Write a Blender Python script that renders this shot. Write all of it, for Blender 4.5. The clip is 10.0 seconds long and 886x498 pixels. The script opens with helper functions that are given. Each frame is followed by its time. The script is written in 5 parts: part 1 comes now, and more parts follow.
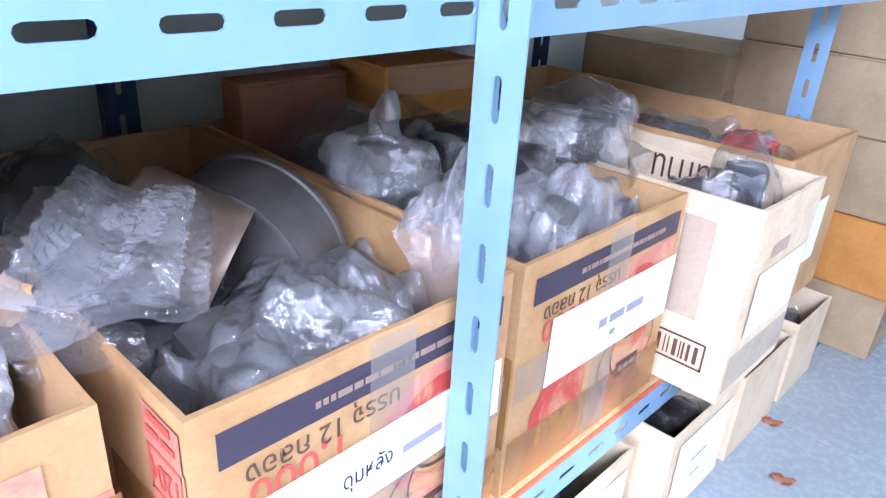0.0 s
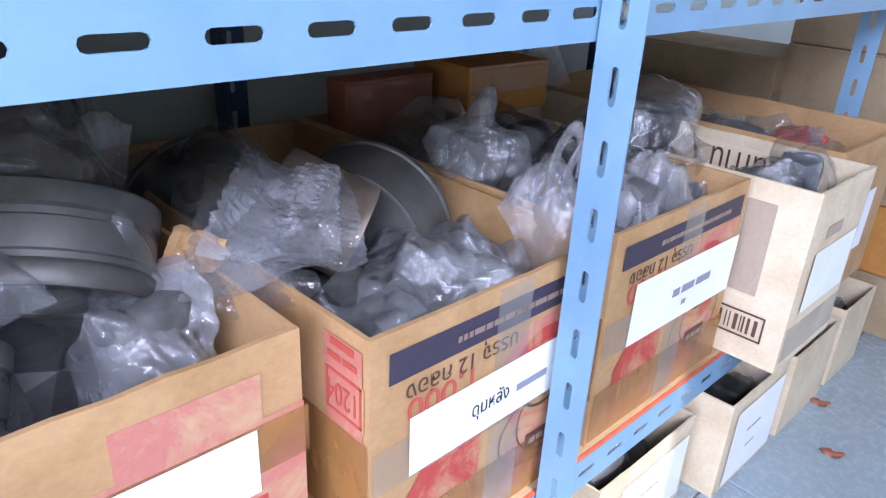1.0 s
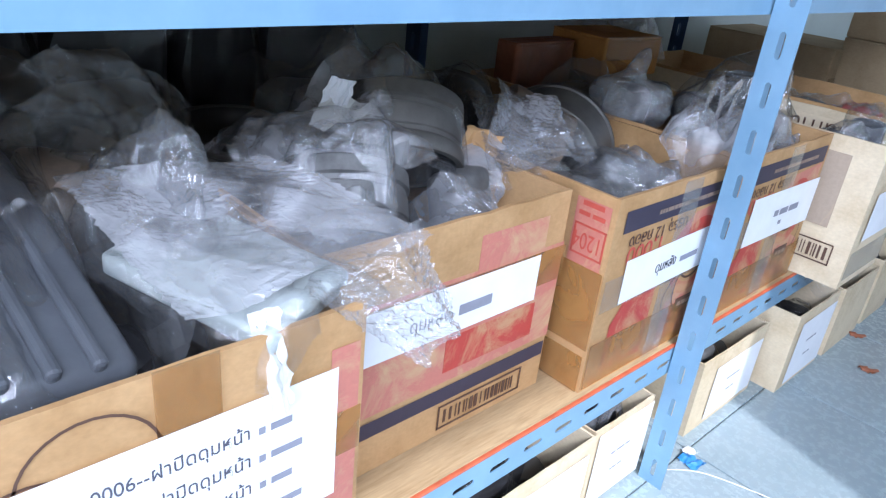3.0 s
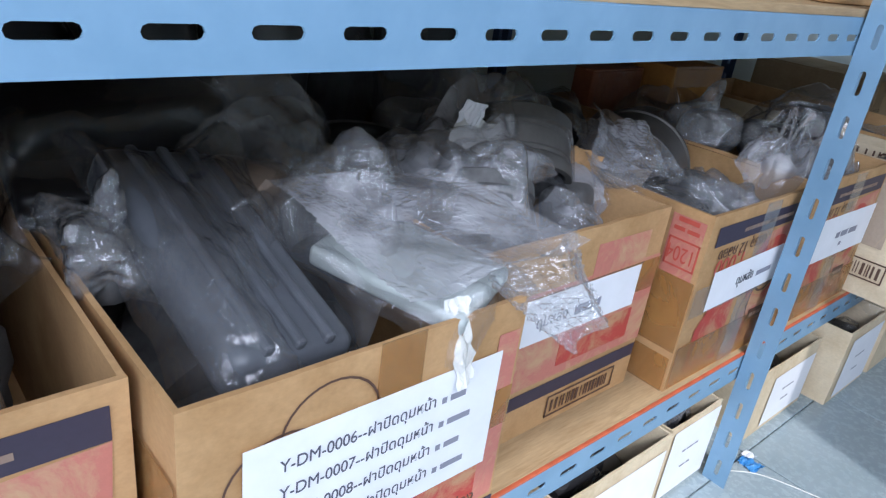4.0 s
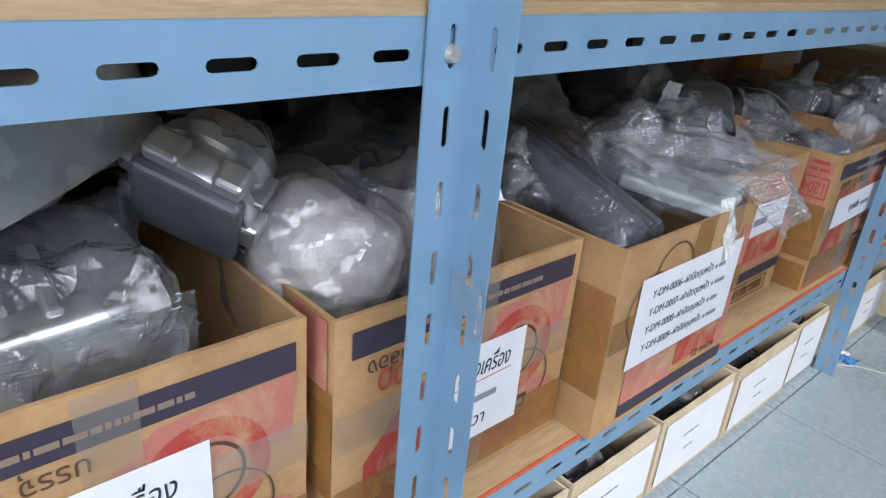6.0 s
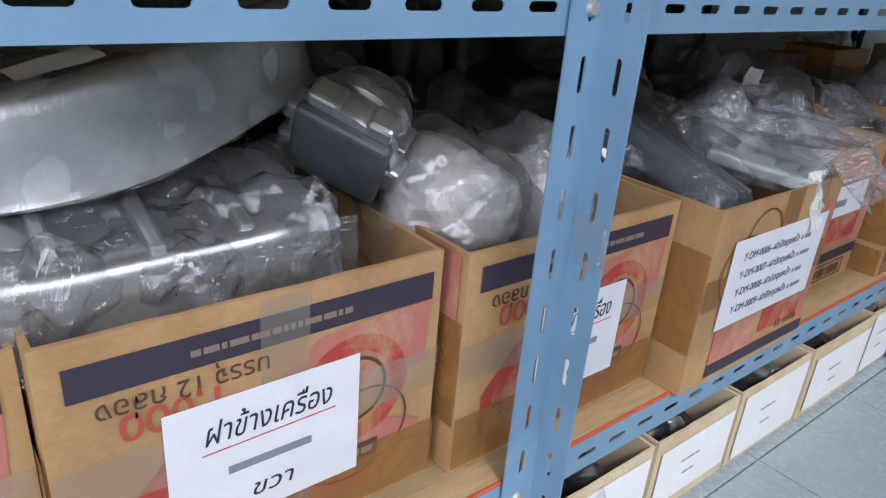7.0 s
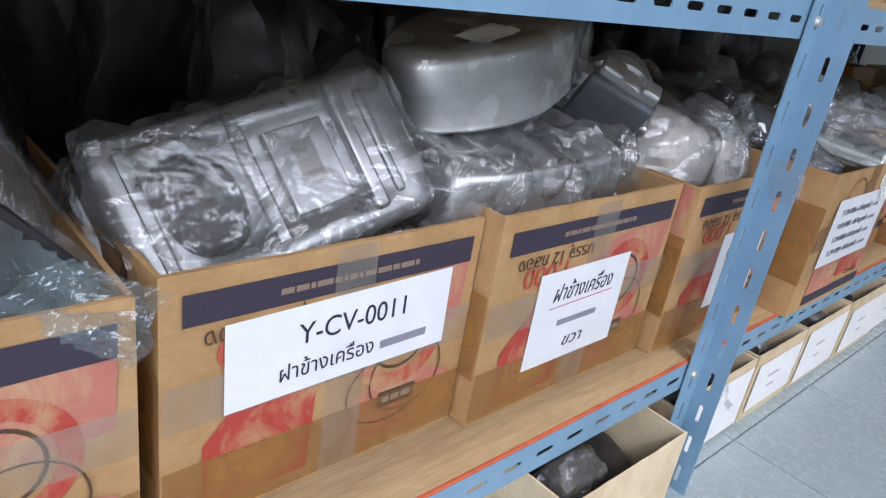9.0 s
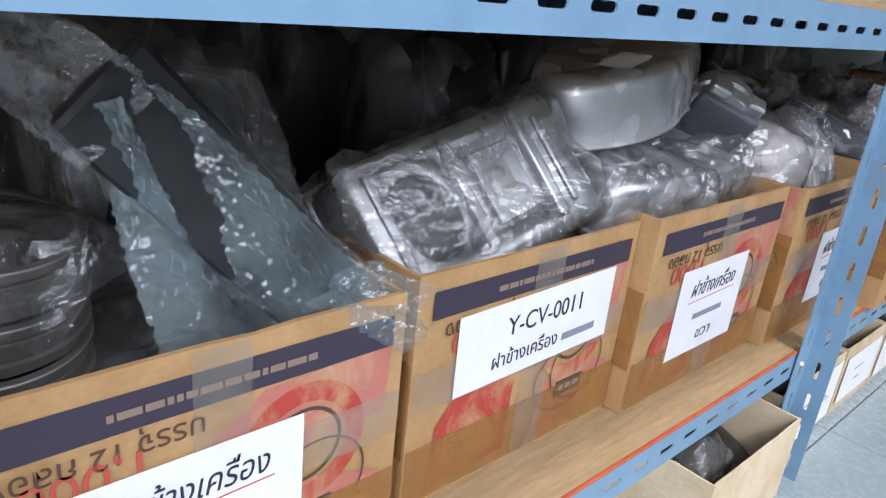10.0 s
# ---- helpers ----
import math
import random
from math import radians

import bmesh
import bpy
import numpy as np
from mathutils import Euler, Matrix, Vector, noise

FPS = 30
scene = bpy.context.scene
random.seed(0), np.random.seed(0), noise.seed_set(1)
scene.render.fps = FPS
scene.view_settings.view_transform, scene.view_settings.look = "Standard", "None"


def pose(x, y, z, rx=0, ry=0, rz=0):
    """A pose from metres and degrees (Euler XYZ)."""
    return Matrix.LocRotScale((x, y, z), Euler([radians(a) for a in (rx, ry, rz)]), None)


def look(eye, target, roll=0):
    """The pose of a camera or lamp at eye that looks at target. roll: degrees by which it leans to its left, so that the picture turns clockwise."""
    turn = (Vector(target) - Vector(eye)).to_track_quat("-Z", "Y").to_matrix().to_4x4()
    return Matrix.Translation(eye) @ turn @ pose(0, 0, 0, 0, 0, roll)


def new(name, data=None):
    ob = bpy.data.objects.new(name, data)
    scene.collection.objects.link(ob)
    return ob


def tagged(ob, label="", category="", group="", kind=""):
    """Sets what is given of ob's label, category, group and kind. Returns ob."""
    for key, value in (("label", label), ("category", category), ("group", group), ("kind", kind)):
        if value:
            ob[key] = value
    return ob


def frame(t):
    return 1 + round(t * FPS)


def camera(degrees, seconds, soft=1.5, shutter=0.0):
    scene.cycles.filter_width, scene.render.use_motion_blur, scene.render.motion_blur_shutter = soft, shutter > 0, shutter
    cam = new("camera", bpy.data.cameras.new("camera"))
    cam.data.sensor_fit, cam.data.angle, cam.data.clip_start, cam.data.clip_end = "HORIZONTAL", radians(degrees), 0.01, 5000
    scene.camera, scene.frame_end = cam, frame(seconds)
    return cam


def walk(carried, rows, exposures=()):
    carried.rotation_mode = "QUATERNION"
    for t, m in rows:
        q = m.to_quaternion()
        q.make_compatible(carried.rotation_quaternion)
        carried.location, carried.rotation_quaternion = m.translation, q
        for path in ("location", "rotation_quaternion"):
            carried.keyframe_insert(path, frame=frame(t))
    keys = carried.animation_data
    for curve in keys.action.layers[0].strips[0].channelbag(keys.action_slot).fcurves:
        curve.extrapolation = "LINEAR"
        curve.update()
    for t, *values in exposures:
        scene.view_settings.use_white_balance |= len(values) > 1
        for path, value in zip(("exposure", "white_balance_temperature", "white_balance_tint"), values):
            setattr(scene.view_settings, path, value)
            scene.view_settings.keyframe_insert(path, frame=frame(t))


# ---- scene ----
cam = camera(64.6, 10.0, soft=1.25)
PATH = [
    (0, (0.348, -0.395, 0.882), (-0.887, 0.932, 0.038), 3.6),
    (0.5, (0.344, -0.471, 0.885), (-0.932, 0.837, 0.071), 2.6),
    (1, (0.37, -0.544, 0.887), (-0.924, 0.737, 0.058), 3.0),
    (1.5, (0.39, -0.628, 0.891), (-0.924, 0.65, 0.089), 3.1),
    (2, (0.415, -0.755, 0.915), (-0.902, 0.545, 0.159), 2.5),
    (2.2, (0.446, -0.819, 0.909), (-0.871, 0.437, 0.078), 3.3),
    (3.3, (0.407, -1.014, 0.878), (-0.878, 0.246, 0.006), 7.2),
    (3.5, (0.4, -1.035, 0.886), (-0.897, 0.19, -0.018), 7.5),
    (4, (0.402, -1.16, 0.9), (-0.911, 0.099, 0.071), 7.8),
    (4.5, (0.414, -1.31, 0.892), (-0.892, -0.033, 0.078), 7.7),
    (5, (0.414, -1.446, 0.891), (-0.87, -0.128, 0.107), 6.8),
    (5.5, (0.423, -1.599, 0.874), (-0.822, -0.233, 0.11), 6.6),
    (6, (0.429, -1.741, 0.918), (-0.88, -0.474, 0.095), 5.2),
    (6.2, (0.434, -1.786, 0.909), (-0.891, -0.539, 0.08), 4.6),
    (7.3, (0.451, -1.926, 0.869), (-0.974, -0.766, 0.08), 5.8),
    (7.5, (0.432, -1.985, 0.875), (-0.981, -0.813, 0.083), 7.3),
    (8, (0.436, -2.128, 0.873), (-0.966, -0.959, 0.057), 7.3),
    (8.5, (0.444, -2.247, 0.883), (-0.908, -1.012, 0.078), 8.0),
    (9, (0.415, -2.401, 0.848), (-0.88, -1.098, 0.057), 9.5),
    (9.5, (0.375, -2.52, 0.837), (-0.945, -1.202, 0.117), 7.2),
    (10, (0.365, -2.624, 0.835), (-0.982, -1.329, 0.121), 6.2),
]
walk(cam, [(t, look(eye, target, roll)) for t, eye, target, roll in PATH],
     [(0, 1.74, 5650, 24), (0.5, 1.46, 5650, 24), (1, 1.14, 5650, 23), (1.5, 0.93, 5700, 21), (2, 0.78, 5750, 19), (3.3, 0.86, 5600, 13), (3.5, 0.80, 5600, 13), (4, 0.22, 5850, 13), (4.5, -0.10, 5980, 14), (5, -0.32, 6000, 11), (5.5, -0.34, 6050, 11), (6, -0.20, 6250, 13), (7.5, -0.52, 6300, 15), (8, -0.34, 6300, 15), (9, -0.36, 6300, 15), (10, -0.22, 6300, 15)])

# ---- world, sun and large lights ----
world = bpy.data.worlds.new("World")
scene.world = world
world.use_nodes = True
wn = world.node_tree.nodes
sky = wn.new("ShaderNodeTexSky")
sky.sky_type = "NISHITA"
sky.sun_disc = False
sky.sun_elevation, sky.sun_rotation = radians(48), radians(100)
wn["Background"].inputs[1].default_value = 0.12
world.node_tree.links.new(sky.outputs[0], wn["Background"].inputs[0])

sun = new("sun", bpy.data.lights.new("sun", "SUN"))
sun.data.energy, sun.data.angle, sun.data.color = 2.0, radians(0.6), (1.0, 0.95, 0.88)
sun.matrix_world = look((6, 1.5, 7), (0, 3.0, 0))


def fill_light(name, place, target, w, h, power, colour):
    """An added area lamp for soft fill, placed in a made-up opening of the room."""
    lamp = new(name, bpy.data.lights.new(name, "AREA"))
    lamp.data.shape, lamp.data.size, lamp.data.size_y = "RECTANGLE", w, h
    lamp.data.energy, lamp.data.color = power, colour
    lamp.matrix_world = look(place, target)
    return lamp


# added fill from the aisle side; no window is known there
fill_light("aisle_fill", (1.76, -2.25, 2.20), (0, -2.25, 0.4), 3.6, 0.85, 84, (0.88, 0.92, 1.0))
# added fill to brighten post and carton sides facing the near end
fill_light("near_end_fill", (1.08, -4.15, 1.25), (0.75, 0, 0.75), 1.2, 2.0, 48, (0.91, 0.93, 1.0))
# weak added fill from the far end, its source made up
fill_light("far_end_fill", (1.25, 3.02, 1.35), (0.9, 0, 0.7), 0.9, 1.9, 2.0, (0.92, 0.94, 1.0))


# ---- small builders ----
def part(name, bm, material, parent=None, label="", smooth=False):
    """Links a bmesh as one mesh object under a thing or a part."""
    me = bpy.data.meshes.new(name)
    bm.normal_update()
    bm.to_mesh(me)
    bm.free()
    if smooth:
        me.shade_smooth()
    me.materials.append(material)
    ob = new(name, me)
    ob.parent = parent
    if label:
        ob["label"] = label
    return ob


def thing(name, place, label, category, group="", kind="", rz=0):
    ob = new(name)
    ob.matrix_basis = pose(*place, 0, 0, rz)
    ob.empty_display_size = 0.05
    return tagged(ob, label, category, group, kind)


def add_box(bm, lo, hi, bevel=0.0, segments=1):
    size = [b - a for a, b in zip(lo, hi)]
    mid = [(a + b) / 2 for a, b in zip(lo, hi)]
    got = bmesh.ops.create_cube(bm, size=1, matrix=Matrix.Translation(mid) @ Matrix.Diagonal((*size, 1)))
    if bevel:
        edges = list({e for v in got["verts"] for e in v.link_edges})
        bmesh.ops.bevel(bm, geom=edges, offset=bevel, segments=segments, affect="EDGES", profile=0.5)
    return bm


def box_mesh(lo, hi, bevel=0.0, segments=1):
    return add_box(bmesh.new(), lo, hi, bevel, segments)


# ---- materials ----
def material(name):
    m = bpy.data.materials.new(name)
    m.use_nodes = True
    return m, m.node_tree.nodes, m.node_tree.links, m.node_tree.nodes["Principled BSDF"]


def noise_node(n, l, scale, detail=4, rough=0.6, stretch=(1, 1, 1), dist=0.0, vec="Object"):
    co = n.new("ShaderNodeTexCoord")
    mp = n.new("ShaderNodeMapping")
    mp.inputs["Scale"].default_value = stretch
    tx = n.new("ShaderNodeTexNoise")
    tx.inputs["Scale"].default_value, tx.inputs["Detail"].default_value = scale, detail
    tx.inputs["Roughness"].default_value, tx.inputs["Distortion"].default_value = rough, dist
    l.new(co.outputs[vec], mp.inputs[0])
    l.new(mp.outputs[0], tx.inputs["Vector"])
    return tx


def ramp(n, l, src, stops):
    r = n.new("ShaderNodeValToRGB")
    el = r.color_ramp.elements
    el[0].position, el[0].color = stops[0][0], (*stops[0][1], 1)
    el[1].position, el[1].color = stops[-1][0], (*stops[-1][1], 1)
    for p, c in stops[1:-1]:
        e = el.new(p)
        e.color = (*c, 1)
    l.new(src, r.inputs[0])
    return r


def bump(n, l, src, bsdf, strength, dist=0.001):
    b = n.new("ShaderNodeBump")
    b.inputs["Strength"].default_value, b.inputs["Distance"].default_value = strength, dist
    l.new(src, b.inputs["Height"])
    l.new(b.outputs[0], bsdf.inputs["Normal"])


def mix(n, l, fac, a, b, mode="MIX"):
    x = n.new("ShaderNodeMix")
    x.data_type, x.blend_type = "RGBA", mode
    for sock, v in ((x.inputs[0], fac), (x.inputs[6], a), (x.inputs[7], b)):
        if isinstance(v, (int, float)):
            sock.default_value = v
        elif isinstance(v, tuple):
            sock.default_value = (*v, 1)
        else:
            l.new(v, sock)
    return x.outputs[2]


def cardboard(name, light, dark, rough=0.75):
    """Corrugated board: fine fibres, faint flute lines and larger stains."""
    m, n, l, b = material(name)
    stain = noise_node(n, l, 9, 5, 0.65)
    fibre = noise_node(n, l, 160, 3, 0.7, (0.7, 0.7, 1.2))
    flute = n.new("ShaderNodeTexWave")
    flute.wave_type, flute.bands_direction = "BANDS", "Y"
    flute.inputs["Scale"].default_value, flute.inputs["Distortion"].default_value = 45, 0.4
    co = n.new("ShaderNodeTexCoord")
    l.new(co.outputs["Object"], flute.inputs["Vector"])
    base = ramp(n, l, stain.outputs[0], [(0.3, dark), (0.55, light), (0.8, tuple(min(1, c * 1.06) for c in light))])
    fine = ramp(n, l, fibre.outputs[0], [(0.35, (0.90, 0.90, 0.90)), (0.65, (1.0, 1.0, 1.0))])
    out = mix(n, l, 1.0, base.outputs[0], fine.outputs[0], "MULTIPLY")
    tint = n.new("ShaderNodeObjectInfo")
    vary = ramp(n, l, tint.outputs["Random"], [(0.0, (0.90, 0.90, 0.88)), (1.0, (1.0, 1.0, 1.0))])
    l.new(mix(n, l, 1.0, out, vary.outputs[0], "MULTIPLY"), b.inputs["Base Color"])
    b.inputs["Roughness"].default_value = rough
    b.inputs["Specular IOR Level"].default_value = 0.25
    both = mix(n, l, 0.22, fibre.outputs[0], flute.outputs[0])
    bump(n, l, both, b, 0.25, 0.0006)
    return m


CARD = cardboard("brown_cardboard", (0.53, 0.325, 0.155), (0.41, 0.235, 0.10), 0.62)
CARD_IN = cardboard("inner_cardboard", (0.52, 0.34, 0.18), (0.40, 0.25, 0.12))
CARD_PALE = cardboard("pale_cardboard", (0.74, 0.62, 0.44), (0.60, 0.47, 0.30))
CARD_TAN = cardboard("tan_cardboard", (0.38, 0.285, 0.175), (0.30, 0.215, 0.125))
CARD_ORANGE = cardboard("orange_cardboard", (0.50, 0.23, 0.055), (0.38, 0.16, 0.04))
CARD_RED = cardboard("red_brown_cardboard", (0.30, 0.105, 0.05), (0.19, 0.065, 0.035), 0.5)


def printed(name, ink, under, wear=0.5, rough=0.55):
    """Ink on board, rubbed through where it is worn."""
    m, n, l, b = material(name)
    big = noise_node(n, l, 14, 6, 0.72, dist=0.6)
    fine = noise_node(n, l, 120, 3, 0.7)
    worn = ramp(n, l, big.outputs[0], [(wear - 0.07, (0, 0, 0)), (wear + 0.10, (1, 1, 1))])
    body = mix(n, l, fine.outputs[0], ink, tuple(c * 0.75 for c in ink))
    l.new(mix(n, l, worn.outputs[0], body, under), b.inputs["Base Color"])
    b.inputs["Roughness"].default_value = rough
    bump(n, l, fine.outputs[0], b, 0.12, 0.0005)
    return m


NAVY = printed("navy_print", (0.048, 0.038, 0.062), (0.16, 0.11, 0.09), 0.74)
RED = printed("red_print", (0.50, 0.062, 0.045), (0.50, 0.27, 0.14), 0.55)
PINK = printed("faded_red_print", (0.56, 0.20, 0.15), (0.52, 0.32, 0.18), 0.56)
BROWN_INK = printed("brown_print", (0.11, 0.055, 0.035), (0.45, 0.28, 0.14), 0.68)
GREY_INK = printed("grey_print", (0.46, 0.36, 0.27), (0.55, 0.40, 0.25), 0.6)
RED_INK = printed("red_stamp_ink", (0.55, 0.09, 0.06), (0.55, 0.32, 0.18), 0.66)
LETTER_LIGHT = printed("pale_letter_ink", (0.30, 0.21, 0.16), (0.2, 0.13, 0.1), 0.68)


def plain(name, colour, rough=0.5, metal=0.0, vary=0.12, scale=30, relief=0.1):
    m, n, l, b = material(name)
    big = noise_node(n, l, scale, 5, 0.65)
    lo = tuple(c * (1 - vary) for c in colour)
    hi = tuple(min(1, c * (1 + vary)) for c in colour)
    l.new(ramp(n, l, big.outputs[0], [(0.3, lo), (0.7, hi)]).outputs[0], b.inputs["Base Color"])
    r = ramp(n, l, big.outputs[0], [(0.3, (rough * 0.8,) * 3), (0.7, (min(1, rough * 1.2),) * 3)])
    l.new(r.outputs[0], b.inputs["Roughness"])
    b.inputs["Metallic"].default_value = metal
    bump(n, l, big.outputs[0], b, relief, 0.001)
    return m


def blue_paint():
    m, n, l, b = material("blue_painted_steel")
    big = noise_node(n, l, 12, 5, 0.6)
    chip = noise_node(n, l, 55, 6, 0.75, dist=0.4)
    base = ramp(n, l, big.outputs[0], [(0.3, (0.155, 0.275, 0.395)), (0.7, (0.195, 0.325, 0.455))])
    worn = ramp(n, l, chip.outputs[0], [(0.71, (0, 0, 0)), (0.76, (1, 1, 1))])
    l.new(mix(n, l, worn.outputs[0], base.outputs[0], (0.13, 0.16, 0.20)), b.inputs["Base Color"])
    b.inputs["Roughness"].default_value = 0.42
    bump(n, l, big.outputs[0], b, 0.12, 0.001)
    return m


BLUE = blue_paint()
# a darker blue than the front steel, for the rear posts and beams
DARK_BLUE = plain("darker_blue_steel", (0.03, 0.07, 0.16), 0.45)
BOLT = plain("zinc_bolt", (0.55, 0.54, 0.48), 0.4, 0.7)
PAPER = plain("white_paper", (0.80, 0.81, 0.84), 0.65, 0, 0.04, 20, 0.08)
PAPER_OLD = plain("pale_paper", (0.74, 0.74, 0.72), 0.65, 0, 0.05, 20, 0.08)
INK = plain("black_ink", (0.025, 0.025, 0.04), 0.6)
INK_GREY = plain("grey_ink", (0.26, 0.26, 0.31), 0.6)
INK_DARK = plain("faded_black_ink", (0.09, 0.09, 0.12), 0.6)
INK_RED = plain("red_pen", (0.55, 0.05, 0.06), 0.6)
ORANGE_EDGE = plain("orange_edge_paint", (0.44, 0.095, 0.04), 0.55, 0, 0.25, 40)
WALL_PAINT = plain("pale_green_wall_paint", (0.60, 0.65, 0.62), 0.7, 0, 0.05, 5, 0.1)
CEILING_PAINT = plain("white_ceiling_paint", (0.55, 0.55, 0.54), 0.8, 0, 0.04, 5)


def wood(name, light, dark):
    m, n, l, b = material(name)
    grain = noise_node(n, l, 18, 6, 0.65, (6, 0.5, 6), 0.8)
    fine = noise_node(n, l, 90, 3, 0.6, (5, 0.4, 5))
    base = ramp(n, l, grain.outputs[0], [(0.3, dark), (0.7, light)])
    f = ramp(n, l, fine.outputs[0], [(0.3, (0.8, 0.8, 0.8)), (0.7, (1, 1, 1))])
    l.new(mix(n, l, 1.0, base.outputs[0], f.outputs[0], "MULTIPLY"), b.inputs["Base Color"])
    b.inputs["Roughness"].default_value = 0.6
    bump(n, l, fine.outputs[0], b, 0.2, 0.0006)
    return m


BOARD = wood("plywood", (0.50, 0.36, 0.20), (0.36, 0.24, 0.12))


def tile_material():
    m, n, l, b = material("grey_blue_floor_tile")
    big = noise_node(n, l, 4, 6, 0.7, vec="Generated")
    speck = noise_node(n, l, 60, 4, 0.7)
    info = n.new("ShaderNodeObjectInfo")
    base = ramp(n, l, big.outputs[0], [(0.3, (0.28, 0.35, 0.375)), (0.7, (0.345, 0.405, 0.43))])
    sp = ramp(n, l, speck.outputs[0], [(0.3, (0.96, 0.96, 0.96)), (0.65, (1, 1, 1))])
    vary = ramp(n, l, info.outputs["Random"], [(0, (0.93, 0.94, 0.95)), (1, (1, 1, 1))])
    one = mix(n, l, 1.0, base.outputs[0], sp.outputs[0], "MULTIPLY")
    l.new(mix(n, l, 1.0, one, vary.outputs[0], "MULTIPLY"), b.inputs["Base Color"])
    r = ramp(n, l, speck.outputs[0], [(0.3, (0.18,) * 3), (0.7, (0.34,) * 3)])
    l.new(r.outputs[0], b.inputs["Roughness"])
    return m


TILE = tile_material()
GROUT = plain("pale_grout", (0.55, 0.58, 0.58), 0.85, 0, 0.1, 40)


def film_material(name, tint, milk, gloss=1.0, rough=0.10, dim=0.93, relief=0.38):
    """Thin plastic: see-through, with sharp reflections and a little milky scatter."""
    m, n, l, b = material(name)
    n.remove(b)
    fine = noise_node(n, l, 70, 4, 0.55, (1, 2.4, 1), 1.2)
    b2 = n.new("ShaderNodeBump")
    b2.inputs["Strength"].default_value, b2.inputs["Distance"].default_value = relief, 0.006
    # sharp folds: the ridges of a broad noise, over the finer crinkle
    broad = noise_node(n, l, 26, 2, 0.5, (1, 1.5, 1), 0.5)
    ridge, fold, total = (n.new("ShaderNodeMath") for _ in range(3))
    ridge.operation, ridge.inputs[1].default_value = "SUBTRACT", 0.5
    fold.operation = "ABSOLUTE"
    total.operation, total.inputs[1].default_value = "MULTIPLY_ADD", -3.2
    l.new(broad.outputs[0], ridge.inputs[0])
    l.new(ridge.outputs[0], fold.inputs[0])
    l.new(fold.outputs[0], total.inputs[0])
    l.new(fine.outputs[0], total.inputs[2])
    cells = n.new("ShaderNodeTexVoronoi")
    cells.inputs["Scale"].default_value = 38
    spot = n.new("ShaderNodeTexCoord")
    l.new(spot.outputs["Object"], cells.inputs["Vector"])
    creased = n.new("ShaderNodeMath")
    creased.operation, creased.inputs[1].default_value = "MULTIPLY_ADD", 1.1
    l.new(cells.outputs["Distance"], creased.inputs[0])
    l.new(total.outputs[0], creased.inputs[2])
    total = creased
    l.new(total.outputs[0], b2.inputs["Height"])
    facing = n.new("ShaderNodeLayerWeight")
    facing.inputs["Blend"].default_value = 0.5
    l.new(b2.outputs[0], facing.inputs["Normal"])
    curve = n.new("ShaderNodeMath")
    curve.operation, curve.inputs[1].default_value = "POWER", 3.2
    l.new(facing.outputs["Facing"], curve.inputs[0])
    gain = n.new("ShaderNodeMath")
    gain.operation, gain.use_clamp = "MULTIPLY_ADD", True
    gain.inputs[1].default_value, gain.inputs[2].default_value = 0.62 * gloss, 0.052 * gloss
    l.new(curve.outputs[0], gain.inputs[0])
    clear = n.new("ShaderNodeBsdfTransparent")
    clear.inputs[0].default_value = (dim, dim, dim, 1)
    shine = n.new("ShaderNodeBsdfGlossy")
    shine.inputs["Roughness"].default_value = rough
    l.new(b2.outputs[0], shine.inputs["Normal"])
    haze = n.new("ShaderNodeBsdfDiffuse")
    haze.inputs[0].default_value = (*tint, 1)
    back = n.new("ShaderNodeBsdfTranslucent")
    back.inputs[0].default_value = (*tint, 1)
    both = n.new("ShaderNodeMixShader")
    both.inputs[0].default_value = 0.35
    l.new(haze.outputs[0], both.inputs[1])
    l.new(back.outputs[0], both.inputs[2])
    cloud = noise_node(n, l, 12, 4, 0.5, (1, 1.2, 1), 0.5)
    f = ramp(n, l, cloud.outputs[0], [(0.36, (milk * 0.45,) * 3), (0.68, (min(1, milk * 1.7),) * 3)])
    m1, m2 = n.new("ShaderNodeMixShader"), n.new("ShaderNodeMixShader")
    l.new(f.outputs[0], m1.inputs[0])
    l.new(clear.outputs[0], m1.inputs[1])
    l.new(both.outputs[0], m1.inputs[2])
    l.new(gain.outputs[0], m2.inputs[0])
    l.new(m1.outputs[0], m2.inputs[1])
    l.new(shine.outputs[0], m2.inputs[2])
    l.new(m2.outputs[0], n["Material Output"].inputs[0])
    return m


FILM = film_material("clear_plastic_film", (0.66, 0.69, 0.74), 0.055, 2.1, 0.045)
FILM_MILKY = film_material("milky_plastic_film", (0.74, 0.77, 0.82), 0.17, 2.2, 0.05, relief=0.5)
FILM_WHITE = film_material("white_plastic_bag", (0.82, 0.83, 0.88), 0.28, 1.7, 0.07)
FILM_TIGHT = film_material("stretch_film", (0.74, 0.76, 0.78), 0.05, 1.6, 0.07, relief=0.10)
FILM_SMOKE = film_material("smoky_plastic_film", (0.40, 0.41, 0.43), 0.04, 1.0, 0.06, 0.90)
FILM_CLEAR = film_material("very_clear_plastic_film", (0.66, 0.69, 0.74), 0.045, 1.25, 0.09, 0.95)
FILM_CYAN = film_material("bluish_plastic_film", (0.54, 0.72, 0.78), 0.13, 1.3, 0.09, relief=0.035)
TAPE = film_material("brown_packing_tape", (0.58, 0.31, 0.10), 0.34, 0.5, 0.25, relief=0.05)
TAPE_CLEAR = film_material("clear_tape", (0.76, 0.69, 0.58), 0.10, 0.5, 0.22, 0.97, relief=0.05)

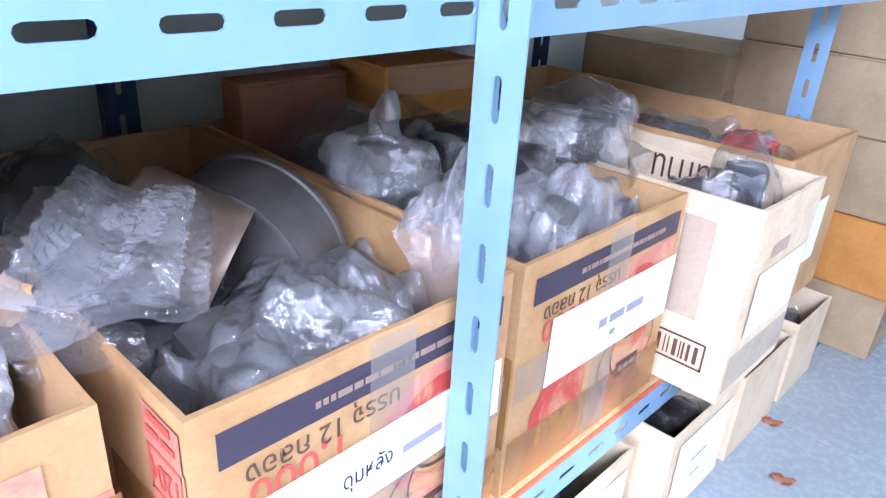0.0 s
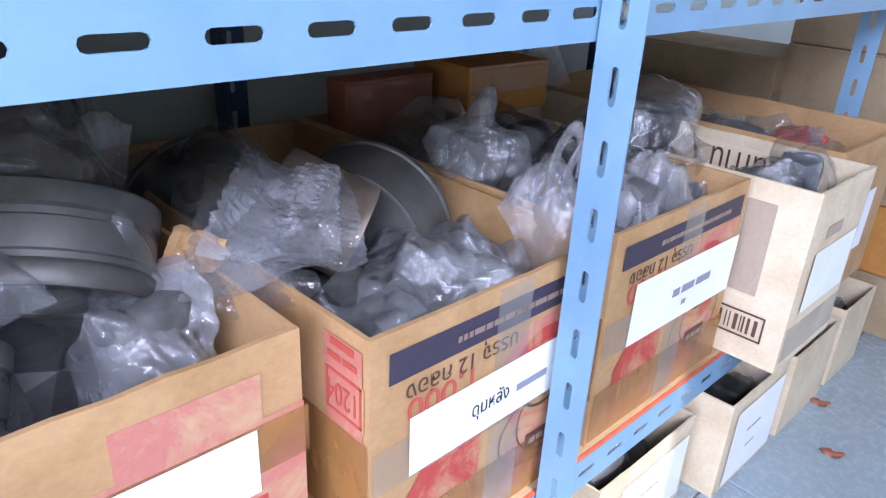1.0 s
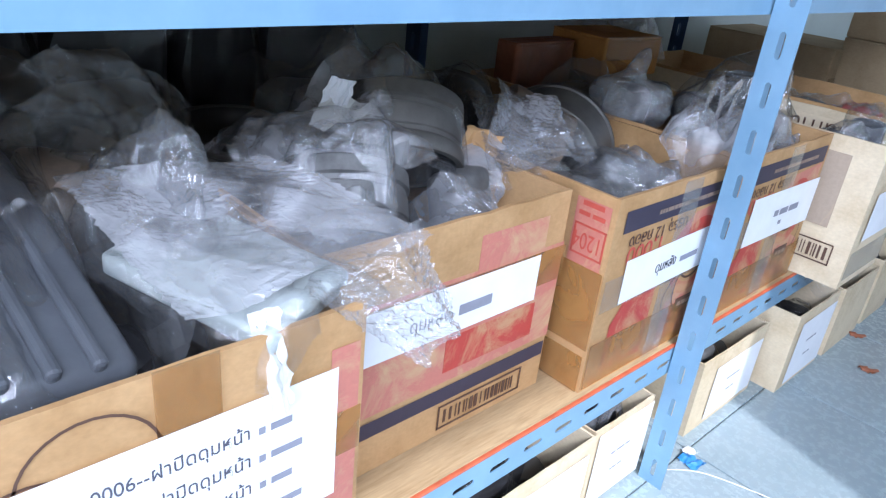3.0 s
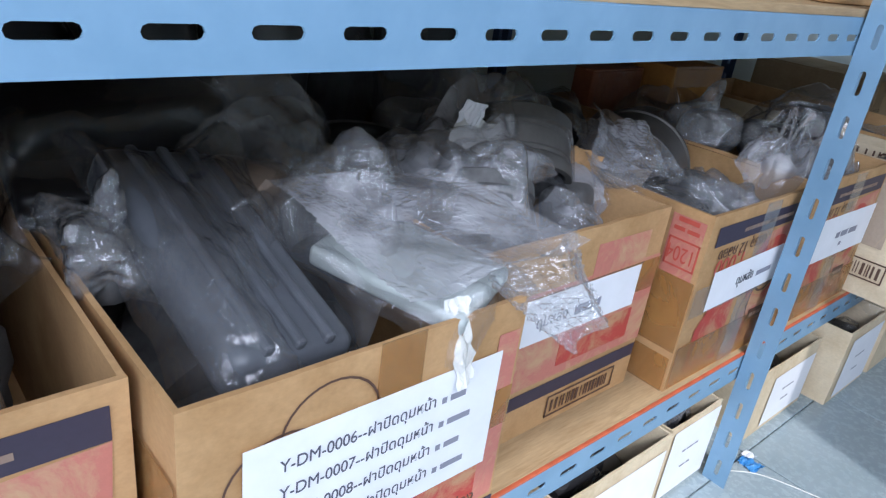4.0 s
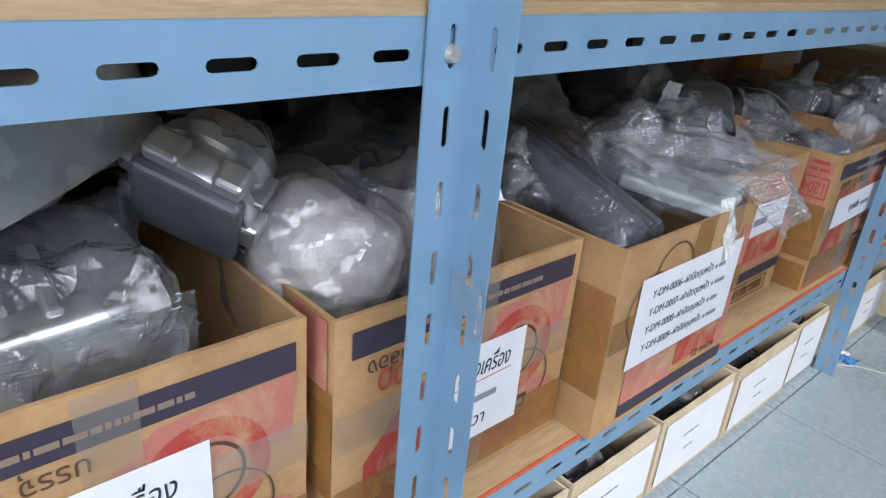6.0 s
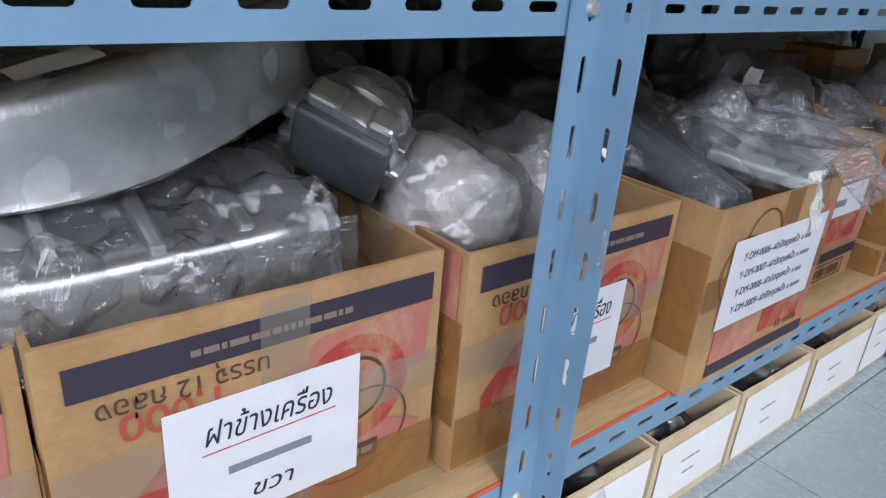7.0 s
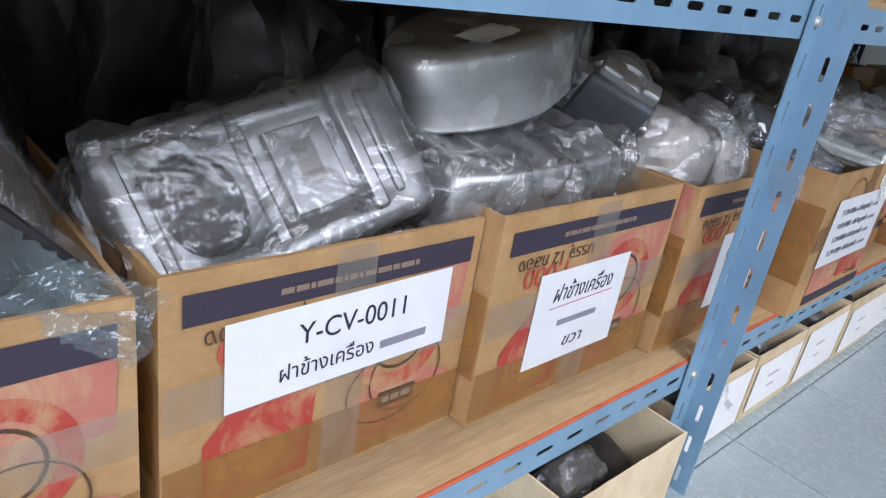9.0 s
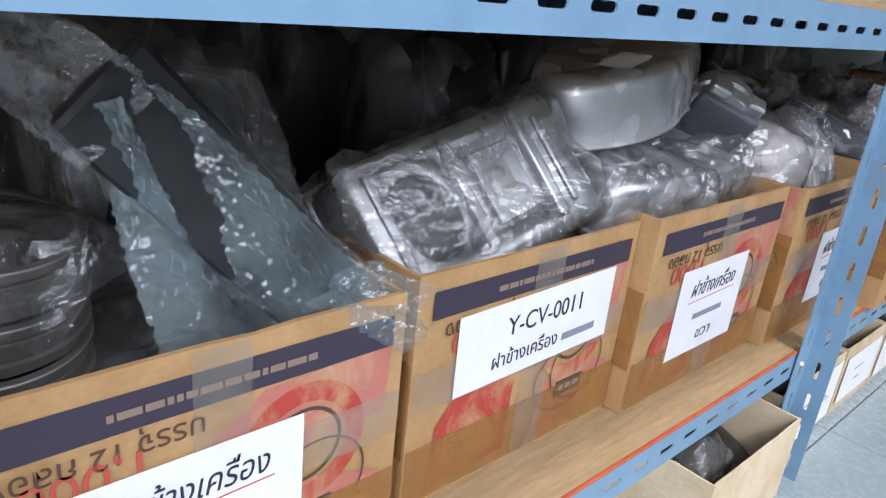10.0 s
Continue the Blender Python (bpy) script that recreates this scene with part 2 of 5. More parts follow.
STEEL = plain("dull_steel", (0.50, 0.505, 0.51), 0.34, 0.65, 0.2, 22, 0.15)
STEEL_DARK = plain("dark_oily_steel", (0.125, 0.12, 0.112), 0.48, 0.55, 0.3, 18, 0.2)
ALUMINIUM = plain("cast_aluminium", (0.52, 0.525, 0.53), 0.34, 0.8, 0.16, 26, 0.2)
CAST_GREY = plain("grey_cast_metal", (0.30, 0.306, 0.312), 0.32, 0.7, 0.18, 24, 0.2)
SILVER_PAINT = plain("silver_painted_metal", (0.60, 0.605, 0.61), 0.36, 0.7, 0.12, 30, 0.1)
OLD_METAL = plain("old_grey_casting", (0.13, 0.13, 0.13), 0.55, 0.35, 0.35, 30, 0.4)
RUST = plain("brownish_worn_steel", (0.22, 0.17, 0.13), 0.5, 0.4, 0.35, 25, 0.3)
BLACK_PLASTIC = plain("black_plastic", (0.018, 0.018, 0.02), 0.38, 0, 0.3, 30, 0.2)
DARK_GREY_PLASTIC = plain("dark_grey_plastic", (0.085, 0.092, 0.105), 0.40, 0, 0.2, 20, 0.2)
GREY_GREEN = plain("grey_green_paint", (0.42, 0.46, 0.45), 0.45, 0.1, 0.12, 18, 0.2)
WHITE_WRAP = plain("white_shiny_wrap", (0.52, 0.50, 0.485), 0.25, 0.15, 0.2, 22, 0.5)
WHITE_CASE = plain("white_plastic", (0.70, 0.66, 0.62), 0.45, 0, 0.12, 14, 0.3)
RED_PLASTIC = plain("red_plastic", (0.50, 0.04, 0.03), 0.4)
BLUE_PLASTIC = plain("blue_wrapper", (0.05, 0.22, 0.50), 0.35)
STRING = plain("pale_string", (0.70, 0.70, 0.66), 0.8)

# ---- floor, walls, ceiling ----
bm = box_mesh((-1.0, -4.2, -0.10), (1.98, 3.32, -0.006))
floor = tagged(part("floor", bm, GROUT), "grey-blue glazed floor tiles with pale grout", "floor", kind="structure")

Y_LO, Y_HI, X_BACK, X_FAR = -4.2, 3.2, -0.82, 1.86


def wall(name, lo, hi, label):
    return tagged(part(name, box_mesh(lo, hi), WALL_PAINT), label, "wall", kind="structure")


wall("wall_west", (X_BACK - 0.12, Y_LO, 0), (X_BACK, Y_HI, 2.7), "pale green painted wall behind the shelves")
# near end wall, unseen; its doorway is made up for the fill lamp
bm = box_mesh((X_BACK - 0.12, Y_LO - 0.12, 0), (0.45, Y_LO, 2.7))
add_box(bm, (1.72, Y_LO - 0.12, 0), (X_FAR, Y_LO, 2.7))
add_box(bm, (0.45, Y_LO - 0.12, 2.3), (1.72, Y_LO, 2.7))
tagged(part("unseen_wall_south", bm, WALL_PAINT), "unseen pale green end wall with a made-up open doorway", "wall", kind="structure")
# far end wall, unseen, with a doorway made up for the fill lamp
bm = box_mesh((X_BACK - 0.12, Y_HI, 0), (0.75, Y_HI + 0.12, 2.7))
add_box(bm, (1.72, Y_HI, 0), (X_FAR, Y_HI + 0.12, 2.7))
add_box(bm, (0.75, Y_HI, 2.3), (1.72, Y_HI + 0.12, 2.7))
tagged(part("unseen_wall_north", bm, WALL_PAINT), "unseen pale green end wall with a made-up open doorway", "wall", kind="structure")
# unseen wall on the aisle's other side, window opening made up to shape the light
bm = box_mesh((X_FAR, Y_LO, 0), (X_FAR + 0.12, Y_HI, 1.74))
add_box(bm, (X_FAR, Y_LO, 2.64), (X_FAR + 0.12, Y_HI, 2.7))
add_box(bm, (X_FAR, Y_LO, 1.74), (X_FAR + 0.12, -4.08, 2.64))
add_box(bm, (X_FAR, -0.1, 1.74), (X_FAR + 0.12, Y_HI, 2.64))
tagged(part("unseen_wall_east", bm, WALL_PAINT), "unseen pale green wall with a made-up high wide window opening", "wall", kind="structure")
# unseen ceiling, added to close the room and bounce light
bm = box_mesh((X_BACK - 0.12, Y_LO - 0.12, 2.7), (X_FAR + 0.12, Y_HI + 0.12, 2.8))
tagged(part("ceiling", bm, CEILING_PAINT), "unseen plain white ceiling added to close the room", "ceiling", kind="structure")


# ---- steel racking ----
def flange(bm, m, length, width, pitch=0.0665, slot=0.037, gap=0.0094, thick=0.0022, offset=0.0, phase=None):
    """A slotted strip: along local x, width along local y, thickness along -z."""
    count = int(length / pitch)
    start = (length - count * pitch) / 2
    if phase is not None:
        start = (phase - pitch / 2) % pitch
        count = int((length - start) / pitch)
    cuts = [(0.0, start, False)] + [(start + i * pitch, start + (i + 1) * pitch, True) for i in range(count)] + [(start + count * pitch, length, False)]
    for a, b, holed in cuts:
        if b - a < 1e-5:
            continue
        if not holed:
            lo, hi = (a, 0), (b, width)
            vs = [bm.verts.new(m @ Vector((x, y, z))) for z in (0, -thick) for x, y in ((lo[0], lo[1]), (hi[0], lo[1]), (hi[0], hi[1]), (lo[0], hi[1]))]
            for f in ((0, 1, 2, 3), (7, 6, 5, 4), (0, 4, 5, 1), (2, 6, 7, 3), (1, 5, 6, 2), (3, 7, 4, 0)):
                bm.faces.new([vs[i] for i in f])
            continue
        cx, cy, r, s = (a + b) / 2, width / 2 + offset, gap / 2, slot / 2 - gap / 2
        hole = [(cx + s + r * math.cos(q), cy + r * math.sin(q)) for q in (-1.5708, -0.7854, 0, 0.7854, 1.5708)]
        hole += [(cx - s + r * math.cos(q), cy + r * math.sin(q)) for q in (1.5708, 2.3562, 3.1416, 3.927, 4.7124)]
        rim = [(cx + s, 0), (b, 0), (b, cy), (b, width), (cx + s, width), (cx - s, width), (a, width), (a, cy), (a, 0), (cx - s, 0)]
        ring = []
        for z in (0, -thick):
            ring.append(([bm.verts.new(m @ Vector((x, y, z))) for x, y in hole], [bm.verts.new(m @ Vector((x, y, z))) for x, y in rim]))
        (h0, r0), (h1, r1) = ring
        k = len(hole)
        for i in range(k):
            j = (i + 1) % k
            bm.faces.new((h0[i], r0[i], r0[j], h0[j]))
            bm.faces.new((h1[j], r1[j], r1[i], h1[i]))
            bm.faces.new((h0[j], h1[j], h1[i], h0[i]))
            bm.faces.new((r0[i], r1[i], r1[j], r0[j]))
    return bm


def frame_axes(origin, along, across):
    """A matrix whose x runs along, y across, z out of both."""
    u, v = Vector(along).normalized(), Vector(across).normalized()
    w = u.cross(v)
    m = Matrix((u, v, w)).transposed().to_4x4()
    m.translation = origin
    return m


rack = thing("steel_rack", (0, 0, 0), "blue slotted steel angle rack with plywood shelves along a wall", "shelf rack")
POST_TOP = 2.0
POST_Y = (-3.99, -2.69, -1.367, 0.0, 1.06)
Y0, Y1 = -4.02, 1.091
W = 0.054


def bolt_mesh(x, y, z, r=0.0085):
    bm = bmesh.new()
    bmesh.ops.create_cone(bm, cap_ends=True, segments=14, radius1=r, radius2=r * 0.72, depth=0.007, matrix=Matrix.Translation((x + 0.0035, y, z)) @ Euler((0, radians(90), 0)).to_matrix().to_4x4())
    return bm


for y in POST_Y:
    bm = bmesh.new()
    px = -0.110 if y > 1 else 0.0022
    if y in (-1.367, -3.99):       # flange towards the left of the outward one
        flange(bm, frame_axes((0.0022, y, 0.0), (0, 0, 1), (0, -1, 0)) @ Matrix.Translation((0, -W, 0)) @ Matrix.Diagonal((1, 1, -1, 1)), POST_TOP, W, slot=0.036, gap=0.0072)
        flange(bm, frame_axes((0.0022, y + W, 0.0), (0, 0, 1), (1, 0, 0)), POST_TOP, 0.048, slot=0.036, gap=0.0072)
        bolt_y = y + W * 0.5
    else:
        flange(bm, frame_axes((px, y, 0.0), (0, 0, 1), (1, 0, 0)), POST_TOP, 0.046, slot=0.036, gap=0.0088)
        flange(bm, frame_axes((px, y + 0.003, 0.0), (0, 0, 1), (0, 1, 0)), POST_TOP, W, slot=0.036, gap=0.0072)
        bolt_y = y + W * 0.55
    bmesh.ops.remove_doubles(bm, verts=bm.verts, dist=0.0004)
    bmesh.ops.recalc_face_normals(bm, faces=bm.faces)
    post = part("post", bm, BLUE, rack)
    for z in (0.828, 0.247):
        part("bolt", bolt_mesh(px + 0.0002, bolt_y, z), BOLT, post, "round zinc bolt head")
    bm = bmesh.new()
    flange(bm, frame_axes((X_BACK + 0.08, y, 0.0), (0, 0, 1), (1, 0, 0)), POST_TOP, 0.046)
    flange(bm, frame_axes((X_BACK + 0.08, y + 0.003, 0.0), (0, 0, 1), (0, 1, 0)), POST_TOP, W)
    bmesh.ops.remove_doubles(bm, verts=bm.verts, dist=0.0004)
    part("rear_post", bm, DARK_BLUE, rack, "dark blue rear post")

for z in (0.222, 0.803, 1.46):
    bm = bmesh.new()
    flange(bm, frame_axes((-0.001, Y0, z), (0, 1, 0), (0, 0, 1)), Y1 - Y0, 0.052, pitch=0.0656, offset=-0.001, phase=-0.282 - Y0)
    flange(bm, frame_axes((-0.048, Y0, z + 0.052), (0, 1, 0), (1, 0, 0)), Y1 - Y0, 0.046)
    bmesh.ops.remove_doubles(bm, verts=bm.verts, dist=0.0004)
    bmesh.ops.recalc_face_normals(bm, faces=bm.faces)
    part("front_beam", bm, BLUE, rack)
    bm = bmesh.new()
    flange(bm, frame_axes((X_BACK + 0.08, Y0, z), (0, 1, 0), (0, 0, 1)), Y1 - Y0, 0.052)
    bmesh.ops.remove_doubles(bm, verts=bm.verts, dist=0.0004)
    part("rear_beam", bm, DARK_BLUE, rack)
for z, edge in ((0.274, ORANGE_EDGE), (0.855, BOARD), (1.512, BOARD)):
    lo, hi = -3.96, 1.13
    t = 0.0045 if edge is ORANGE_EDGE else 0.013
    shelf = part("shelf_board", box_mesh((X_BACK + 0.03, lo, z + 0.0005), (-0.006 if edge is ORANGE_EDGE else -0.002, hi, z + t), 0.001), BOARD, rack, "plywood shelf board")
    if edge is ORANGE_EDGE:
        part("painted_edge", box_mesh((-0.006, lo, z + 0.0005), (0.0, hi, z + t + 0.0008), 0.001), ORANGE_EDGE, shelf, "orange painted front edge")
SHELF_Z = 0.2795
UPPER_Z = 0.869


# ---- cartons ----
def wobble(bm, seed, amount):
    """Makes straight board slightly uneven."""
    for v in bm.verts:
        v.co += noise.noise_vector(v.co * 7 + Vector((seed * 3.1, seed * 1.7, seed))) * amount


def sheet(w, h, thick, nx=6, nz=4):
    """A thin upright sheet in local y-z, facing +x, its lower left corner at the origin."""
    bm = bmesh.new()
    got = bmesh.ops.create_grid(bm, x_segments=nx, y_segments=nz, size=0.5)
    for v in got["verts"]:
        v.co = Vector((0, (v.co.x + 0.5) * w, (v.co.y + 0.5) * h))
    ext = bmesh.ops.extrude_face_region(bm, geom=list(bm.faces))
    for v in [g for g in ext["geom"] if isinstance(g, bmesh.types.BMVert)]:
        v.co.x -= thick
    bmesh.ops.recalc_face_normals(bm, faces=bm.faces)
    return bm


def wall_panel(a, b, z0, z1, inward, thick, seed, nick=0.0):
    """One board wall from a to b (plan points), thickened inwards, with an uneven top."""
    bm = bmesh.new()
    a, b, inw = Vector((*a, 0)), Vector((*b, 0)), Vector((*inward, 0))
    n, k = 10, 5
    rows = []
    rnd = random.Random(seed)
    for j in range(k + 1):
        row = []
        for i in range(n + 1):
            p = a.lerp(b, i / n)
            bulge = math.sin(math.pi * i / n) * math.sin(math.pi * j / k * 0.5) * (0.0010 + 0.0008 * rnd.random())
            top = nick * noise.noise(Vector((i * 0.9 + seed, seed, 0))) if j == k else 0
            row.append(p - inw * bulge + Vector((0, 0, z0 + (z1 - z0) * j / k + top)))
        rows.append(row)
    front = [[bm.verts.new(p) for p in row] for row in rows]
    back = [[bm.verts.new(p + inw * thick) for p in row] for row in rows]
    for j in range(k):
        for i in range(n):
            bm.faces.new((front[j][i], front[j][i + 1], front[j + 1][i + 1], front[j + 1][i]))
            bm.faces.new((back[j + 1][i], back[j + 1][i + 1], back[j][i + 1], back[j][i]))
    for j in range(k):
        for i in (0, n):
            bm.faces.new((front[j][i], front[j + 1][i], back[j + 1][i], back[j][i]))
    for i in range(n):
        for j in (0, k):
            bm.faces.new((front[j][i], back[j][i], back[j][i + 1], front[j][i + 1]))
    bmesh.ops.recalc_face_normals(bm, faces=bm.faces)
    return bm


def open_carton(name, xf, y0, y1, z0, h, depth, label, mat=CARD, seed=1, inner=None, rz=0, thick=0.0055, group="cartons on the middle shelf", nick=0.0025):
    """An open-topped carton; local origin at its front left foot, x out to the aisle, y along the shelf."""
    w = y1 - y0
    c = thing(name, (xf, y0, z0), label, "box", group, rz=rz)
    part("front_panel", wall_panel((0, 0), (0, w), 0, h, (-1, 0), thick, seed, nick), mat, c)
    part("back_panel", wall_panel((-depth, 0), (-depth, w), 0, h, (1, 0), thick, seed + 1, nick), inner or mat, c)
    part("side_panel", wall_panel((-thick, 0), (-depth + thick, 0), 0, h - 0.001, (0, 1), thick, seed + 2, nick), mat, c)
    part("side_panel", wall_panel((-thick, w), (-depth + thick, w), 0, h - 0.001, (0, -1), thick, seed + 3, nick), mat, c)
    part("bottom_panel", box_mesh((-depth + thick, thick, 0.001), (-thick, w - thick, 0.008)), mat, c)
    return c


def on_front(c, name, y, z, w, h, mat, label="", lift=0.0064, tilt=0.0, parent=None, nx=6, nz=3):
    """A thin printed field, paper or tape on a carton's front; y from its left edge, z from its foot."""
    bm = sheet(w, h, 0.0004, nx, nz)
    ob = part(name, bm, mat, parent or c, label)
    ob.matrix_basis = pose(lift - 0.0040, y, z, tilt, 0, 0)
    return ob


def on_side(c, name, x, z, w, h, mat, label="", lift=0.0064, parent=None):
    """The same on the carton's left side; x is the distance back from the front edge."""
    bm = sheet(w, h, 0.0004)
    ob = part(name, bm, mat, parent or c, label)
    ob.matrix_basis = Matrix.Translation((-x, -lift + (0.0040 if lift > 0 else 0.0), z)) @ Euler((0, 0, radians(-90))).to_matrix().to_4x4() @ Matrix.Translation((0, -w, 0))
    return ob


def lettering(text, size, mat, parent, y, z, lift=0.0006, turned=False, name="lettering", label="", slant=0.0, width=None):
    """Words in the built-in font, flat on a surface that faces +x of its parent."""
    cu = bpy.data.curves.new(name, "FONT")
    cu.body, cu.size, cu.extrude, cu.shear = text, size, 0.0002, slant
    cu.align_x = "CENTER"
    ob = new(name, cu)
    dg = bpy.context.evaluated_depsgraph_get()
    dg.update()
    me = bpy.data.meshes.new_from_object(ob.evaluated_get(dg))
    bpy.data.objects.remove(ob)
    bpy.data.curves.remove(cu)
    xs = [v.co.x for v in me.vertices] or [0, 1]
    stretch = 1.0
    if width:
        stretch = width / max(1e-4, max(xs) - min(xs))
    me.materials.clear()
    me.materials.append(mat)
    ob = new(name, me)
    ob.parent = parent
    if label:
        ob["label"] = label
    turn = Matrix(((0, 0, 1, 0), (1, 0, 0, 0), (0, 1, 0, 0), (0, 0, 0, 1)))
    flip = Matrix.Rotation(math.pi, 4, "X") if turned else Matrix.Identity(4)
    ob.matrix_basis = Matrix.Translation((lift - (0.0040 if lift > 0.004 else 0.0), y, z)) @ flip @ turn @ Matrix.Diagonal((stretch, 1, 1, 1))
    return ob


def bars(parent, y, z, widths, height, mat, gap=0.006, lift=0.0005, name="writing_bar"):
    """Unreadable or left-out words as plain bars."""
    out = []
    for w in widths:
        ob = part(name, box_mesh((0, 0, 0), (0.0003, w, height)), mat, parent)
        ob.matrix_basis = Matrix.Translation((lift - (0.0040 if lift > 0.004 else 0.0), y, z))
        out.append(ob)
        y += w + gap
    return out


def ring_mark(parent, y, z, r, wide, mat, lift=0.0066, squash=1.0, name="printed_ring", arc=(0, 6.2832)):
    """A printed ring or part of one on a front."""
    bm = bmesh.new()
    n = 30
    pts = []
    for i in range(n + 1):
        q = arc[0] + (arc[1] - arc[0]) * i / n
        pts.append([bm.verts.new((lift - 0.0040, y + math.cos(q) * k, z + math.sin(q) * k * squash)) for k in (r - wide, r)])
    for a, b in zip(pts, pts[1:]):
        bm.faces.new((a[0], a[1], b[1], b[0]))
    bmesh.ops.recalc_face_normals(bm, faces=bm.faces)
    return part(name, bm, mat, parent)


def flat_shape(c, name, points, mat, lift, label=""):
    """A printed field of any outline on a carton's front."""
    bm = bmesh.new()
    face = bm.faces.new([bm.verts.new((lift - 0.0040, y, z)) for y, z in points])
    bmesh.ops.triangulate(bm, faces=[face])
    for f in bm.faces:
        if f.normal.x < 0:
            f.normal_flip()
    return part(name, bm, mat, c, label)


def juice_front(c, w, h, seed, band=True, red=True, upright=False):
    """The worn red and navy print that these cartons share, upside down."""
    rnd = random.Random(seed)
    if band:
        on_front(c, "printed_band", 0.02, h - 0.052, w - 0.035, 0.032, NAVY, "dark navy printed band")
        bars(c, 0.06 + 0.3 * (w - 0.2), h - 0.040, [rnd.choice((0.005, 0.009, 0.014, 0.018)) for _ in range(13)], 0.0065, LETTER_LIGHT, 0.0022, 0.0070)
        lettering("บรรจุ 12 กล่อง", 0.027, BROWN_INK, c, 0.115, h - 0.060, 0.0068, turned=True, name="printed_line", width=0.15)
    if red:
        flat_shape(c, "red_field", [(0.04, 0.02), (w * 0.42, 0.02), (w * 0.44, h * 0.60), (w * 0.30, h * 0.60), (w * 0.22, h * 0.52), (0.055, h * 0.40), (0.04, h * 0.34)], RED, 0.0060, "worn red printed field")
        flat_shape(c, "red_field", [(w * 0.50, h * 0.50), (w - 0.02, h * 0.56), (w - 0.015, h * 0.82), (w * 0.62, h * 0.80), (w * 0.50, h * 0.68)], PINK, 0.0058, "faded red printed field")
        flat_shape(c, "red_field", [(w * 0.56, 0.02), (w - 0.03, 0.02), (w - 0.02, h * 0.30), (w * 0.74, h * 0.40), (w * 0.56, h * 0.30)], PINK, 0.0058, "faded red printed field")
        ring_mark(c, w * 0.72, h * 0.54, 0.066, 0.020, RED, 0.0064)
        ring_mark(c, w * 0.72, h * 0.54, 0.040, 0.004, BROWN_INK, 0.0066)
        ring_mark(c, w * 0.76, h * 0.36, 0.054, 0.0024, BROWN_INK, 0.0068, 0.95)
        ring_mark(c, w * 0.70, h * 0.32, 0.062, 0.0022, BROWN_INK, 0.0069, 0.8, arc=(1.8, 5.6))
        on_front(c, "printed_patch", w * 0.66, h * 0.22, 0.055, 0.022, BROWN_INK, "", 0.0069)
        bars(c, w * 0.66 + 0.006, h * 0.22 + 0.007, [0.010, 0.012, 0.014], 0.008, LETTER_LIGHT, 0.003, 0.0074)
        lettering("1,000", 0.040, RED_INK, c, w * 0.26, h * 0.74, 0.0068, turned=True, name="printed_number", width=0.085)
    on_front(c, "packing_tape", 0.001, h * 0.02, w - 0.002, 0.075, TAPE, "brown packing tape", 0.0072)
    on_side(c, "packing_tape", 0.001, h * 0.24, 0.14, 0.12, TAPE, "brown packing tape", 0.0072)
    on_front(c, "packing_tape", 0.002, h * 0.44, w - 0.004, 0.05, TAPE_CLEAR, "clear packing tape", 0.0074)
    on_front(c, "packing_tape", w * 0.46, 0.002, 0.05, h - 0.004, TAPE_CLEAR, "clear packing tape", 0.0077)


def paper_label(c, y, z, w, h, tilt=0.0, mat=PAPER, lift=0.0082):
    return on_front(c, "paper_label", y, z, w, h, mat, "white paper label", lift, tilt)


H = 0.300
# names run from the far end of the shelf towards the near end
carton_e = open_carton("carton", -0.012, 0.112, 0.453, SHELF_Z, 0.302, 0.64, "open brown carton with red and navy print and paper label", seed=11, inner=CARD_IN)
juice_front(carton_e, 0.341, 0.302, 1)
lab = paper_label(carton_e, 0.056, 0.132, 0.278, 0.090, -1)
bars(lab, 0.10, 0.040, [0.018, 0.034, 0.04], 0.012, INK_GREY, 0.006)
bars(lab, 0.13, 0.020, [0.012], 0.008, INK_GREY)

carton_d = open_carton("carton", -0.014, -0.242, 0.097, SHELF_Z, 0.300, 0.64, "open brown carton with navy band and red side stamp", seed=21, inner=CARD_IN)
juice_front(carton_d, 0.339, 0.300, 2)
lab = paper_label(carton_d, 0.045, 0.135, 0.285, 0.068, 1)
lettering("ดุมหลัง", 0.024, INK, lab, 0.110, 0.026, width=0.055, label="black printed words")
bars(lab, 0.150, 0.026, [0.050], 0.009, INK_GREY)
on_side(carton_d, "stamp_field", 0.008, 0.19, 0.055, 0.095, PINK, "faded red printed field", 0.0060)
for x, z, w, h in ((0.008, 0.205, 0.052, 0.003), (0.008, 0.247, 0.052, 0.003)):
    on_side(carton_d, "stamp_line", x, z, w, h, RED_INK, "", 0.0066)
for x in (0.008, 0.057):
    on_side(carton_d, "stamp_line", x, 0.206, 0.003, 0.043, RED_INK, "", 0.0066)
side_text = on_side(carton_d, "stamp_sheet", 0.006, 0.20, 0.056, 0.05, CARD, "", 0.0058)
lettering("1204", 0.034, RED_INK, side_text, 0.027, 0.038, 0.0012, turned=True, name="stamped_number", width=0.042)
bars(side_text, 0.006, 0.062, [0.018, 0.020], 0.006, RED_INK, 0.004, 0.0012)
bars(side_text, 0.010, 0.076, [0.034], 0.007, RED_INK, 0.004, 0.0012)
on_side(carton_d, "packing_tape", 0.004, 0.0, 0.075, 0.06, TAPE, "brown packing tape", 0.007)

